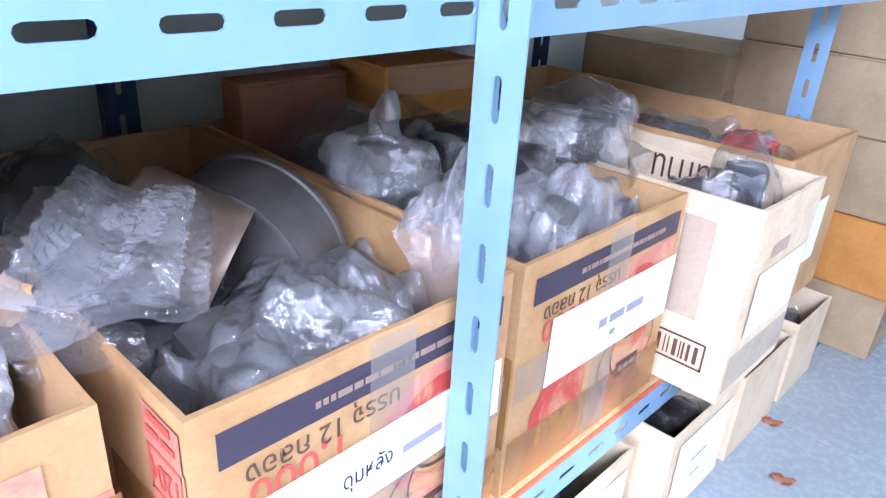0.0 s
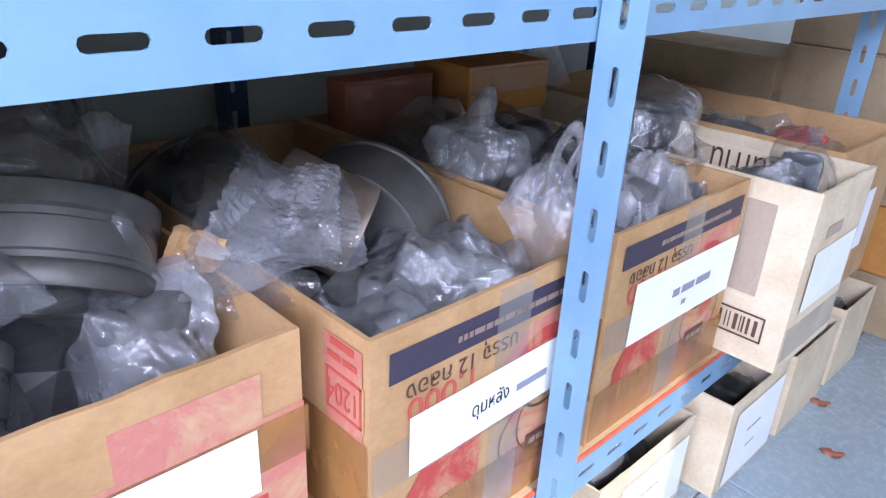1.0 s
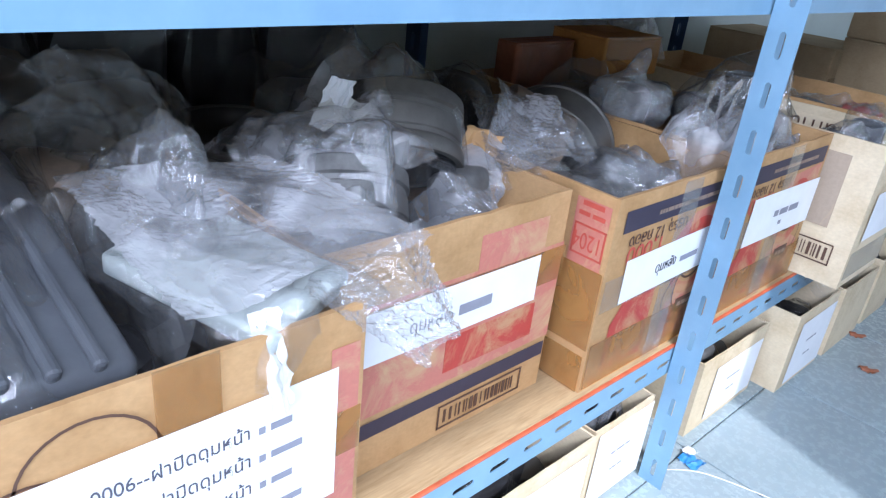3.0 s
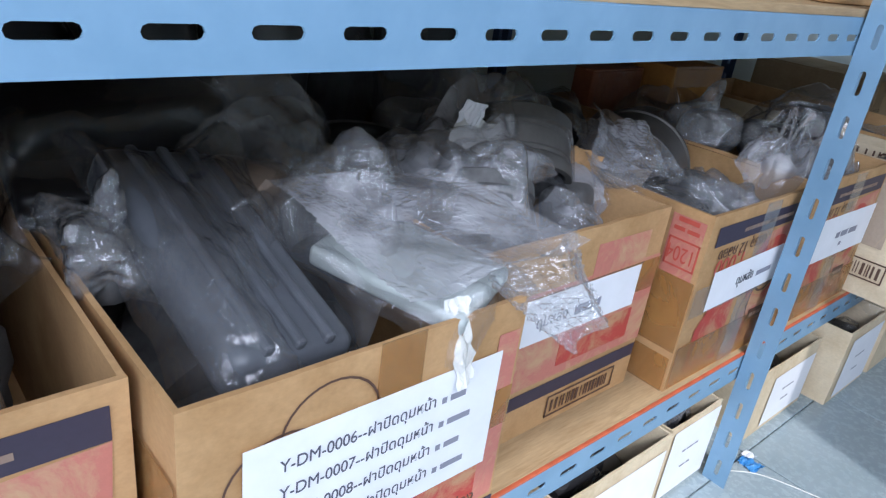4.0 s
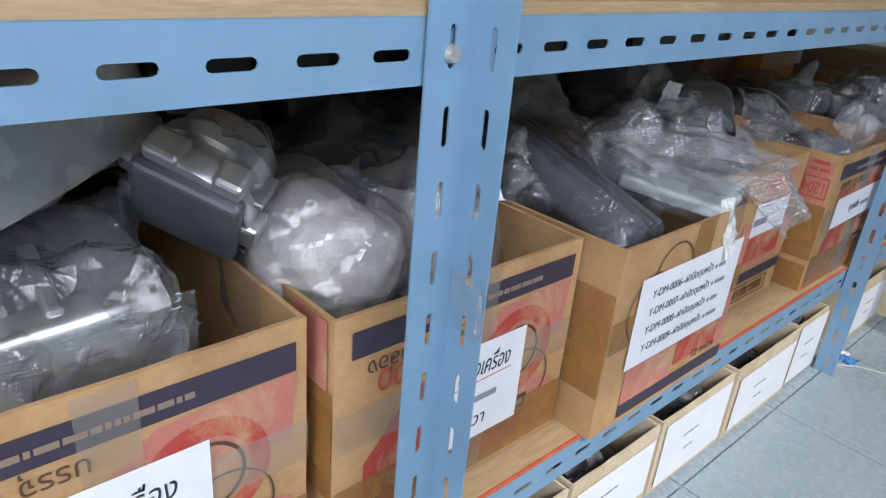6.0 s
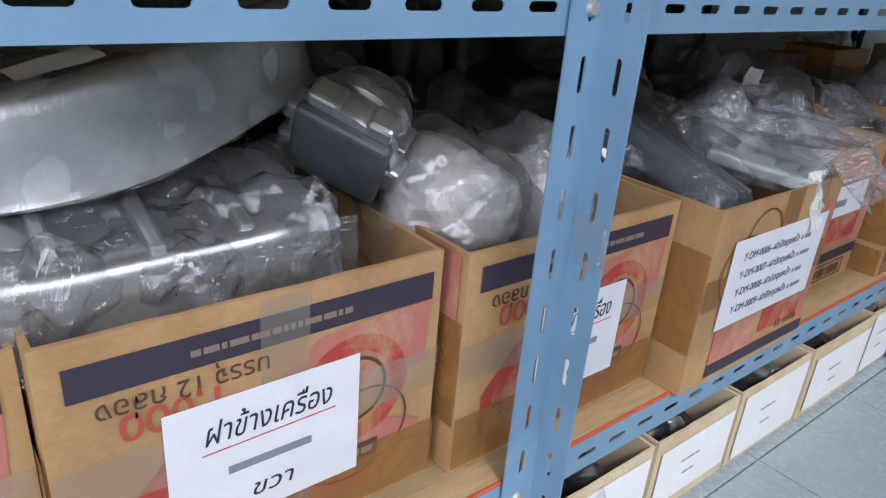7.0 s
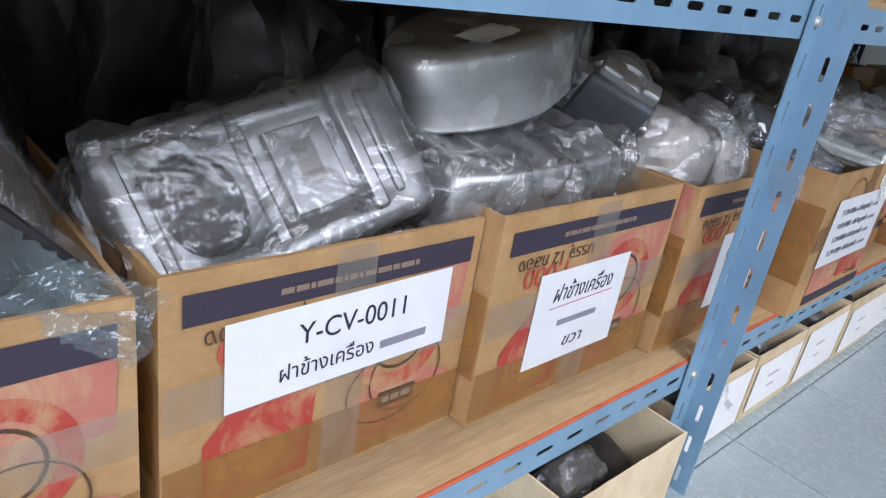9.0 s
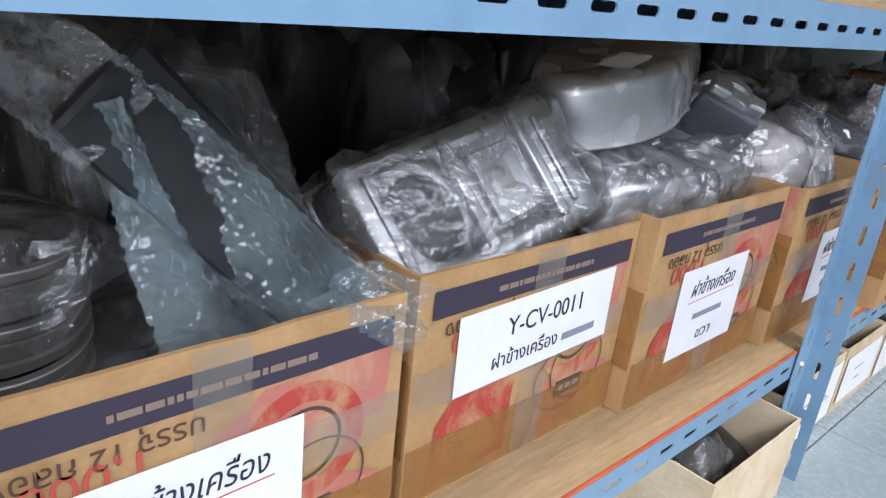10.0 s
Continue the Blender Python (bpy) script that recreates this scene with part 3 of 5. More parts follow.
carton_c = open_carton("carton", -0.066, -0.655, -0.275, SHELF_Z, 0.302, 0.58, "open brown carton with faded red print, tape and strip label", seed=31, inner=CARD_IN)
on_front(carton_c, "red_field", 0.03, 0.085, 0.35, 0.145, PINK, "faded red printed field", 0.0060)
on_front(carton_c, "red_field", 0.22, 0.20, 0.12, 0.075, PINK, "faded red printed field", 0.0062)
on_front(carton_c, "red_field", 0.18, 0.10, 0.16, 0.05, RED, "red printed field", 0.0064)
on_front(carton_c, "printed_band", 0.03, 0.055, 0.345, 0.022, NAVY, "dark navy printed band", 0.0066)
on_front(carton_c, "packing_tape", 0.0, 0.175, 0.384, 0.05, TAPE, "brown packing tape", 0.0070)
lab = paper_label(carton_c, 0.033, 0.157, 0.300, 0.066, 0)
lettering("ดุมหลัง", 0.024, INK_GREY, lab, 0.115, 0.022, width=0.06, label="grey printed words")
bars(lab, 0.160, 0.022, [0.055], 0.014, INK_GREY)


def barcode(c, y, z, w, h, seed, side=False):
    rnd = random.Random(seed)
    put = on_side if side else on_front
    for a, b, ww, hh in ((0, 0, w, 0.003), (0, h, w, 0.003), (0, 0, 0.003, h), (w - 0.003, 0, 0.003, h)):
        put(c, "code_frame", y + a, z + b, ww, hh, BROWN_INK, "", 0.0068)
    x = 0.010
    while x < w - 0.016:
        k = rnd.choice((0.002, 0.003, 0.0045, 0.006))
        put(c, "code_bar", y + x, z + 0.008, k, h - 0.014, BROWN_INK, "", 0.0067)
        x += k + rnd.choice((0.0025, 0.004, 0.006))


barcode(carton_c, 0.18, 0.012, 0.155, 0.034, 5)

carton_b = open_carton("carton", 0.012, -1.018, -0.657, SHELF_Z, 0.296, 0.60, "open brown carton with brown tape and typed list label", seed=41, inner=CARD_IN)
on_front(carton_b, "red_field", 0.06, 0.03, 0.13, 0.085, PINK, "faded red printed field", 0.0060)
on_front(carton_b, "red_field", 0.20, 0.05, 0.145, 0.10, RED, "worn red printed field", 0.0060)
on_front(carton_b, "red_field", 0.325, 0.04, 0.03, 0.22, PINK, "faded red printed field", 0.0062)
on_front(carton_b, "printed_band", 0.06, 0.012, 0.30, 0.022, NAVY, "dark navy printed band", 0.0066)
on_front(carton_b, "packing_tape", 0.175, 0.18, 0.05, 0.119, TAPE, "brown packing tape", 0.0070)
on_front(carton_b, "packing_tape", 0.0, 0.14, 0.358, 0.05, TAPE, "brown packing tape", 0.0068)
ring_mark(carton_b, 0.085, 0.19, 0.055, 0.0025, BROWN_INK, 0.0070, 1.0)
ring_mark(carton_b, 0.13, 0.23, 0.05, 0.0025, BROWN_INK, 0.0070, 1.0)
lettering("12 กล่อง", 0.020, BROWN_INK, carton_b, 0.29, 0.045, 0.0072, name="printed_line", width=0.07)
on_side(carton_b, "packing_tape", 0.0, 0.07, 0.12, 0.16, TAPE, "brown packing tape", 0.0072)
lab = paper_label(carton_b, 0.049, 0.098, 0.282, 0.144, 0)
for i in range(4):
    z = 0.108 - i * 0.029
    lettering("Y-DM-000%d--ฝาปิดดุมหน้า" % (6 + i), 0.018, INK_DARK, lab, 0.115, z, width=0.165, label="black typed words")
    bars(lab, 0.205, z, [0.006, 0.020 + 0.01 * (i % 2)], 0.007, INK_GREY, 0.005)

carton_a = open_carton("carton", -0.048, -1.412, -1.028, SHELF_Z, 0.294, 0.60, "open brown carton with navy band and handwritten label", seed=51, inner=CARD_IN)
juice_front(carton_a, 0.384, 0.296, 3)


def hand_label(c, y, z, w, h):
    """Handwritten label: two Thai lines in pen, a maker's name as a bar, a red rule."""
    lab = paper_label(c, y, z, w, h, 0)
    lettering("ฝาข้างเครื่อง", 0.034, INK, lab, w * 0.50, h * 0.68, width=w * 0.66, slant=0.25, label="black handwritten words")
    on = part("red_rule", box_mesh((0, 0, 0), (0.0003, w * 0.7, 0.0012)), INK_RED, lab)
    on.matrix_basis = pose(0.0005, w * 0.16, h * 0.61, 1, 0, 0)
    bars(lab, w * 0.28, h * 0.40, [w * 0.44], 0.009, INK_GREY)
    lettering("ขวา", 0.026, INK, lab, w * 0.50, h * 0.14, width=w * 0.22, slant=0.2, label="black handwritten word")
    return lab


hand_label(carton_a, 0.128, 0.058, 0.160, 0.140)
on_side(carton_a, "red_field", 0.01, 0.19, 0.06, 0.10, PINK, "faded red printed field", 0.0062)
on_side(carton_a, "packing_tape", 0.0, 0.07, 0.12, 0.14, TAPE, "brown packing tape", 0.0072)

carton_z = open_carton("carton", -0.069, -1.822, -1.430, SHELF_Z, 0.296, 0.60, "open brown carton with red print and handwritten label", seed=61, inner=CARD_IN)
juice_front(carton_z, 0.394, 0.294, 4)
hand_label(carton_z, 0.089, 0.058, 0.199, 0.146)

carton_y = open_carton("carton", -0.096, -2.206, -1.826, SHELF_Z, 0.286, 0.58, "open brown carton with navy band and typed code label", seed=71, inner=CARD_IN)
juice_front(carton_y, 0.380, 0.286, 5)
lab = paper_label(carton_y, 0.060, 0.128, 0.278, 0.100, 1)
lettering("Y-CV-0011", 0.034, INK, lab, 0.148, 0.056, width=0.135, label="black typed code")
lettering("ฝาข้างเครื่อง", 0.026, INK, lab, 0.115, 0.018, width=0.115, label="black typed words")
bars(lab, 0.182, 0.019, [0.066], 0.010, INK_GREY)

carton_x = open_carton("carton", -0.090, -2.618, -2.226, SHELF_Z, 0.278, 0.58, "open brown carton with red print and handwritten label", seed=81, inner=CARD_IN)
juice_front(carton_x, 0.392, 0.278, 6)
hand_label(carton_x, 0.075, 0.045, 0.205, 0.142)

carton_f = open_carton("carton", 0.080, 0.482, 0.705, SHELF_Z, 0.298, 0.68, "open pale carton with brown barcode on its side", mat=CARD_PALE, seed=91, inner=CARD_PALE)
on_front(carton_f, "paper_label", 0.03, 0.10, 0.17, 0.10, PAPER, "white paper label", 0.0082)
on_front(carton_f, "packing_tape", 0.0, 0.02, 0.215, 0.06, TAPE_CLEAR, "clear packing tape", 0.0074)
on_front(carton_f, "printed_patch", 0.06, 0.215, 0.06, 0.02, GREY_INK, "", 0.0066)
barcode(carton_f, 0.030, 0.04, 0.115, 0.042, 9, side=True)
on_side(carton_f, "printed_patch", 0.055, 0.115, 0.045, 0.15, GREY_INK, "grey printed panel", 0.0066)
inner_words = on_side(carton_f, "printed_sheet", 0.06, 0.22, 0.30, 0.06, CARD_PALE, "", -0.2092)
lettering("ทนทาน", 0.07, BROWN_INK, inner_words, 0.16, 0.05, 0.0012, turned=True, name="printed_line", width=0.13)

carton_g = open_carton("carton", 0.030, 0.716, 1.030, SHELF_Z, 0.304, 0.70, "open brown carton with tape along its top edges", seed=95, inner=CARD_IN)
on_front(carton_g, "paper_label", 0.04, 0.08, 0.19, 0.12, PAPER, "white paper label", 0.0082)
far_words = on_side(carton_g, "printed_sheet", 0.22, 0.225, 0.30, 0.05, CARD_IN, "", -0.2702)
bars(far_words, 0.04, 0.012, [0.05, 0.07, 0.09], 0.018, BROWN_INK, 0.008, 0.0012)


# ---- small cartons on the floor under the shelf ----
def low_carton(xf, y0, y1, h, label, seed, lab_box=None, mat=CARD_PALE, depth=0.30):
    c = open_carton("small_carton", xf, y0, y1, 0.0, h, depth, label, mat=mat, seed=seed, inner=mat, group="small cartons on the floor", thick=0.004, nick=0.002)
    w = y1 - y0
    if lab_box:
        ly, lz, lw, lh = lab_box
        lab = on_front(c, "paper_label", ly * w, lz * h, lw * w, lh * h, PAPER, "white paper label", 0.0078)
        bars(lab, lw * w * 0.3, lh * h * 0.6, [0.012, 0.022, 0.012], 0.004, INK_GREY, 0.004)
        bars(lab, lw * w * 0.35, lh * h * 0.35, [0.018, 0.012], 0.004, INK_GREY, 0.004)
    return c


LOW = (
    (0.045, -1.7, -1.385, 0.17, "low pale open carton on the floor holding bagged parts", 101, None),
    (-0.01, -1.33, -1.005, 0.165, "low brown open carton on the floor with paper front", 102, (0.02, 0.05, 0.95, 0.85)),
    (-0.008, -0.997, -0.752, 0.168, "low pale open carton on the floor with paper label", 103, (0.05, 0.15, 0.9, 0.7)),
    (-0.008, -0.742, -0.478, 0.168, "low pale open carton on the floor with paper front", 104, (0.05, 0.08, 0.92, 0.84)),
    (-0.004, -0.47, -0.175, 0.172, "low pale open carton on the floor with paper label", 105, (0.05, 0.1, 0.9, 0.75)),
    (-0.01, -0.166, 0.005, 0.17, "narrow low open carton on the floor with paper front", 106, (0.05, 0.05, 0.92, 0.9)),
    (-0.004, 0.165, 0.44, 0.172, "low pale open carton on the floor with paper label", 107, (0.22, 0.1, 0.72, 0.72)),
    (0.041, 0.475, 0.7, 0.195, "low pale open carton on the floor with paper label", 108, (0.1, 0.08, 0.85, 0.8)),
    (0.044, 0.735, 0.96, 0.185, "low tape-covered open carton on the floor", 109, None),
    (0.042, 1.0, 1.19, 0.19, "low plastic-wrapped open carton on the floor", 110, None),
)
for row in LOW:
    low_carton(*row)


# ---- closed cartons ----
def closed_carton(place, size, label, mat, seed, group, rz=0, tape=True, prints=()):
    """A shut carton: body with two top flaps meeting, tape over the seam."""
    sx, sy, sz = size
    c = thing("closed_carton", place, label, "box", group, rz=rz)
    bm = box_mesh((-sx, 0, 0), (0, sy, sz - 0.004), 0.004, 2)
    bmesh.ops.subdivide_edges(bm, edges=list(bm.edges), cuts=2, use_grid_fill=True)
    wobble(bm, seed, 0.002)
    part("body", bm, mat, c)
    for a, b in ((-sx + 0.001, -sx / 2 - 0.0015), (-sx / 2 + 0.0015, -0.001)):
        part("top_flap", box_mesh((a, 0.001, sz - 0.0045), (b, sy - 0.001, sz), 0.001), mat, c)
    if tape:
        part("packing_tape", box_mesh((0.0022, sy * 0.02, sz * 0.44), (0.0028, sy * 0.98, sz * 0.44 + 0.05)), TAPE_CLEAR, c, "clear packing tape")
    return c


# stack at the end of the rack
E1 = "cartons stacked at the end of the rack"
closed_carton((0.125, 1.33, 0.0), (0.46, 0.34, 0.160), "pale closed carton on the floor, bottom of a stack", CARD_TAN, 1, E1)
closed_carton((0.14, 1.325, 0.1605), (0.46, 0.36, 0.170), "orange-brown closed carton in the middle of a stack", CARD_ORANGE, 2, E1)
closed_carton((0.11, 1.33, 0.331), (0.46, 0.36, 0.175), "tan closed carton high in a stack", CARD_TAN, 3, E1)
closed_carton((0.10, 1.335, 0.5065), (0.44, 0.34, 0.165), "tan closed carton near the top of a stack", CARD_TAN, 4, E1)
closed_carton((0.08, 1.34, 0.672), (0.42, 0.34, 0.20), "tan closed carton on top of a stack", CARD_TAN, 7, E1)
closed_carton((-0.33, 1.27, 0.40), (0.40, 0.30, 0.24), "tan closed carton behind the end post", CARD_TAN, 8, E1)
closed_carton((-0.33, 1.27, 0.0), (0.40, 0.30, 0.399), "tan closed carton on the floor behind a stack", CARD_TAN, 9, E1)

# cartons on the upper shelf
U = "cartons on the upper shelf"
rnd = random.Random(4)
y = -3.3
widths = (0.40, 0.38, 0.42, 0.39, 0.41, 0.40, 0.36, 0.42, 0.40, 0.38)
for i, w in enumerate(widths):
    pale = i % 3 == 1
    closed_carton((-0.05 - 0.03 * (i % 2), y, UPPER_Z), (0.5, w, 0.27 + 0.03 * (i % 3)), "pale closed carton on the upper shelf" if pale else "brown closed carton on the upper shelf", CARD_PALE if pale else CARD, 20 + i, U)
    y += w + 0.012


# ---- bagged motorcycle parts ----
def group_at(name, m, label, category, group=""):
    ob = new(name)
    ob.matrix_basis = m
    ob.empty_display_size = 0.05
    return tagged(ob, label, category, group)


def facets(q, seed, k, freq):
    """Sum of straight folds in random directions: flat planes that meet in sharp creases."""
    rnd = random.Random(seed * 31 + k)
    total = 0.0
    for i in range(k):
        d = Vector((rnd.gauss(0, 1), rnd.gauss(0, 1), rnd.gauss(0, 1))).normalized()
        f = freq * rnd.uniform(0.6, 1.7)
        t = (q.dot(d) * f + rnd.random() * 2) % 2.0
        total += (abs(t - 1.0) - 0.5) / f
    return total


def crumple(p, n, seed, amount, size):
    """Moves a point of a film along its normal: broad folds, flat facets with sharp creases."""
    o = Vector((seed * 7.3, seed * 2.9, seed * 5.1))
    q = p / size
    d = 0.35 * noise.noise(q * 1.6 + o)
    d += 1.05 * facets(q, seed, 5, 1.5)
    d += 0.95 * facets(q, seed + 1, 5, 3.6)
    d += 0.80 * facets(q, seed + 2, 4, 8.5)
    return p + n * (d * amount)


def film_blob(half, seed, power=2.6, amount=0.25, detail=4, open_below=-0.55, tail=0.0):
    """A crumpled bag round a lump; open underneath, where it is out of sight; tail pulls its top up to a gathered end."""
    bm = bmesh.new()
    bmesh.ops.create_icosphere(bm, subdivisions=detail, radius=1)
    if open_below > -1:
        bmesh.ops.delete(bm, geom=[v for v in bm.verts if v.co.z < open_below], context="VERTS")
    small = min(half)
    new_co = []
    for v in bm.verts:
        n = v.co.normalized()
        k = (abs(n.x) ** power + abs(n.y) ** power + abs(n.z) ** power) ** (-1 / power)
        p = Vector((n.x * k * half[0], n.y * k * half[1], n.z * k * half[2]))
        if tail and n.z > 0.75:
            t = (n.z - 0.75) / 0.25
            p.z += tail * t * t
            spread = 1 + 0.9 * max(0, t - 0.72) / 0.28
            p.x *= spread
            p.y *= spread
        new_co.append(crumple(p, n, seed, amount * small * 2, small * 2.2))
    for v, p in zip(bm.verts, new_co):
        v.co = p
    return bm


def drape(half, seed, amount=0.3, n=44, corners=2, wide=1.22, lift=0.9, flat=2.8):
    """A flat plastic bag lying over a part: domed in the middle, its sealed corners sticking out or up."""
    rnd = random.Random(seed * 17 + 3)
    tips = [(1, 1), (1, -1), (-1, 1), (-1, -1)]
    rnd.shuffle(tips)
    tips = [(a, c, rnd.uniform(0.5, 1.1) * lift, rnd.uniform(0.05, 0.30)) for a, c in tips[:corners]]
    small = min(half)
    turn = rnd.uniform(0, 3)
    bm = bmesh.new()
    grid = []
    for j in range(n + 1):
        row = []
        for i in range(n + 1):
            u, v = 2 * i / n - 1, 2 * j / n - 1
            dome = max(0.0, (1 - abs(u) ** flat) * (1 - abs(v) ** flat)) ** 0.55
            r = max(abs(u), abs(v))
            p = Vector((u * half[0] * wide, v * half[1] * wide, half[2] * (1.9 * dome - 0.95)))
            edge = max(0.0, r - 0.7) / 0.3
            q = math.atan2(v, u)
            p.z += edge * half[2] * 0.55 * math.sin(q * 3 + turn) + edge * half[2] * 0.3 * math.sin(q * 7 + turn * 2)
            for a, c, up, out in tips:
                d = math.hypot(u - a, v - c)
                if d < 0.95:
                    k = (1 - d / 0.95) ** 1.5
                    p += Vector((a * half[0] * out, c * half[1] * out, half[2] * up * 1.5)) * k
            f = 1.15 * facets(Vector((u * 0.9, v * 0.9, dome)), seed, 5, 1.3) + 1.0 * facets(Vector((u, v, dome * 0.5)), seed + 1, 5, 3.0) + 0.4 * facets(Vector((u, v, 0)), seed + 2, 4, 6.0)
            p.z += f * amount * small * 1.5
            p.x += 0.35 * amount * small * facets(Vector((v, u, 0)), seed + 5, 4, 2.5)
            p.y += 0.35 * amount * small * facets(Vector((v, u, 0)), seed + 6, 4, 2.5)
            row.append(bm.verts.new(p))
        grid.append(row)
    for j in range(n):
        for i in range(n):
            bm.faces.new((grid[j][i], grid[j][i + 1], grid[j + 1][i + 1], grid[j + 1][i]))
    bmesh.ops.triangulate(bm, faces=bm.faces)
    return bm


def film_sheet(a, b, c, d, seed, amount=0.012, n=34, fold=5.0):
    """A loose piece of film between four corners, with folds that run from a-b to d-c."""
    bm = bmesh.new()
    a, b, c, d = map(Vector, (a, b, c, d))
    normal = (b - a).cross(d - a).normalized()
    grid = []
    for j in range(n + 1):
        row = []
        for i in range(n + 1):
            u, w = i / n, j / n
            p = a.lerp(b, u).lerp(d.lerp(c, u), w)
            o = Vector((u * fold + seed, w * 1.6, seed * 0.7))
            k = noise.noise(o) * 0.7 + 1.6 * facets(Vector((u * 2.2, w * 0.9, 0)), seed, 5, 1.8) + 0.45 * facets(Vector((u, w, 0)), seed + 3, 4, 4.5)
            edge = 0.006 * noise.noise(Vector((i * 0.5, j * 0.5, seed)))
            row.append(bm.verts.new(p + normal * (k * amount) + (b - a).normalized() * edge))
        grid.append(row)
    for j in range(n):
        for i in range(n):
            bm.faces.new((grid[j][i], grid[j][i + 1], grid[j + 1][i + 1], grid[j + 1][i]))
    return bm


def lump(half, seed, power=3.0, amount=0.12, detail=3):
    bm = bmesh.new()
    bmesh.ops.create_icosphere(bm, subdivisions=detail, radius=1)
    for v in bm.verts:
        n = v.co.normalized()
        k = (abs(n.x) ** power + abs(n.y) ** power + abs(n.z) ** power) ** (-1 / power)
        p = Vector((n.x * k * half[0], n.y * k * half[1], n.z * k * half[2]))
        v.co = p + n * (min(half) * amount * noise.noise(p * 18 + Vector((seed, seed * 2, 0))))
    return bm


def lathe(profile, segments=48):
    bm = bmesh.new()
    rings = []
    for i in range(segments):
        q = 2 * math.pi * i / segments
        rings.append([bm.verts.new((r * math.cos(q), r * math.sin(q), z)) for r, z in profile])
    k = len(profile)
    for i in range(segments):
        a, b = rings[i], rings[(i + 1) % segments]
        for j in range(k - 1):
            bm.faces.new((a[j], b[j], b[j + 1], a[j + 1]))
    bmesh.ops.recalc_face_normals(bm, faces=bm.faces)
    return bm


def aim(place, axis, spin=0):
    """A pose whose z points along axis."""
    q = Vector(axis).to_track_quat("Z", "Y").to_matrix().to_4x4()
    return Matrix.Translation(place) @ q @ Matrix.Rotation(radians(spin), 4, "Z")


def hub(place, axis, r, h, mat, label, film=None, seed=1, puff=1.10):
    """A wheel hub with its brake drum: stepped rim, deep cavity, bored boss, spoke flange."""
    c = group_at("wheel_hub", aim(place, axis), label, "wheel hub", "bagged wheel hubs")
    prof = [(r * 0.97, 0), (r, h * 0.03), (r, h * 0.24), (r * 0.955, h * 0.27), (r * 0.95, h * 0.34), (r * 0.975, h * 0.36), (r * 0.975, h * 0.66), (r * 0.95, h * 0.68), (r * 0.95, h * 0.74), (r * 0.985, h * 0.77), (r, h * 0.80), (r, h * 0.97), (r * 0.985, h), (r * 0.90, h), (r * 0.885, h * 0.97)]
    part("drum", lathe(prof, 64), mat, c, smooth=True).data.set_sharp_from_angle(angle=radians(32))
    # the cavity is black, apart from the drum's own metal
    part("drum_inside", lathe([(r * 0.885, h * 0.97), (r * 0.87, h * 0.22), (r * 0.36, h * 0.16)], 64), BLACK_PLASTIC, c, "black drum inside", True)
    boss = [(r * 0.36, h * 0.1), (r * 0.34, h * 0.74), (r * 0.31, h * 0.80), (r * 0.17, h * 0.80), (r * 0.16, h * 0.1)]
    part("boss", lathe(boss, 32), mat, c, smooth=True).data.set_sharp_from_angle(angle=radians(32))
    part("base", lathe([(r * 0.16, 0), (r * 0.97, 0)], 40), mat, c)
    if film:
        m = aim(place, axis)
        mid = m @ Vector((0, 0, h * 0.5))
        ax = Vector(axis).normalized()
        tall = r * math.sqrt(max(0.0, 1 - ax.z ** 2)) + h * 0.5 * abs(ax.z)
        flat = r * max(0.75, abs(ax.z))
        bag = part("plastic_bag", drape((flat * puff, flat * puff, tall * 1.06), seed, 0.25, 50, 0, 1.08, 0.5, 4.5), film, c, "crumpled clear plastic bag")
        bag.matrix_basis = m.inverted() @ Matrix.Translation(mid) @ Matrix.Rotation(seed, 4, "Z")
    return c


def brake_drum(place, axis, r, h, mat, label):
    """A plain closed drum: flat worn back, rolled edge, smooth barrel, open front."""
    c = group_at("brake_drum", aim(place, axis), label, "brake drum")
    back = [(0.0005, 0.004), (r * 0.25, 0.004), (r * 0.27, 0.0), (r * 0.92, 0.0), (r * 0.975, 0.003)]
    part("back_plate", lathe(back, 64), mat, c, smooth=True).data.set_sharp_from_angle(angle=radians(40))
    barrel = [(r * 0.978, 0.0035), (r, 0.012), (r, h * 0.9), (r * 1.03, h * 0.92), (r * 1.03, h), (r * 0.93, h)]
    part("barrel", lathe(barrel, 64), mat, c, smooth=True).data.set_sharp_from_angle(angle=radians(40))
    # black inside, whatever metal the barrel has
    part("lining", lathe([(r * 0.93, h - 0.001), (r * 0.92, h * 0.15), (0.0005, h * 0.12)], 48), BLACK_PLASTIC, c, "black inside", True)
    return c


def bagged(place, half, film, label, seed, inner=None, rot=(0, 0, 0), amount=0.25, tail=0.0, power=2.6, detail=5, fill=0.72, open_below=-0.55, group="bagged parts", drop=0.12, upright=False, wide=1.12):
    """A lump of a part in a crumpled bag."""
    c = group_at("bagged_part", pose(*place, *rot), label, "bagged part", group)
    if inner:
        inner = OLD_METAL if inner in (STEEL, STEEL_DARK) else inner
        bm = lump([s * fill for s in half], seed, 5.5, 0.35)
        bmesh.ops.translate(bm, verts=bm.verts, vec=(0, 0, -half[2] * drop))
        part("metal_part" if inner is not BLACK_PLASTIC else "plastic_part", bm, inner, c, smooth=True).data.set_sharp_from_angle(angle=radians(30))
    if tail or upright:
        part("plastic_bag", film_blob(half, seed, power, amount, detail, open_below, tail), film, c)
    else:
        part("plastic_bag", drape(half, seed, amount, 30 if detail < 5 else 46, 0 if wide < 1 else 1 + seed % 3, wide), film, c)
    return c


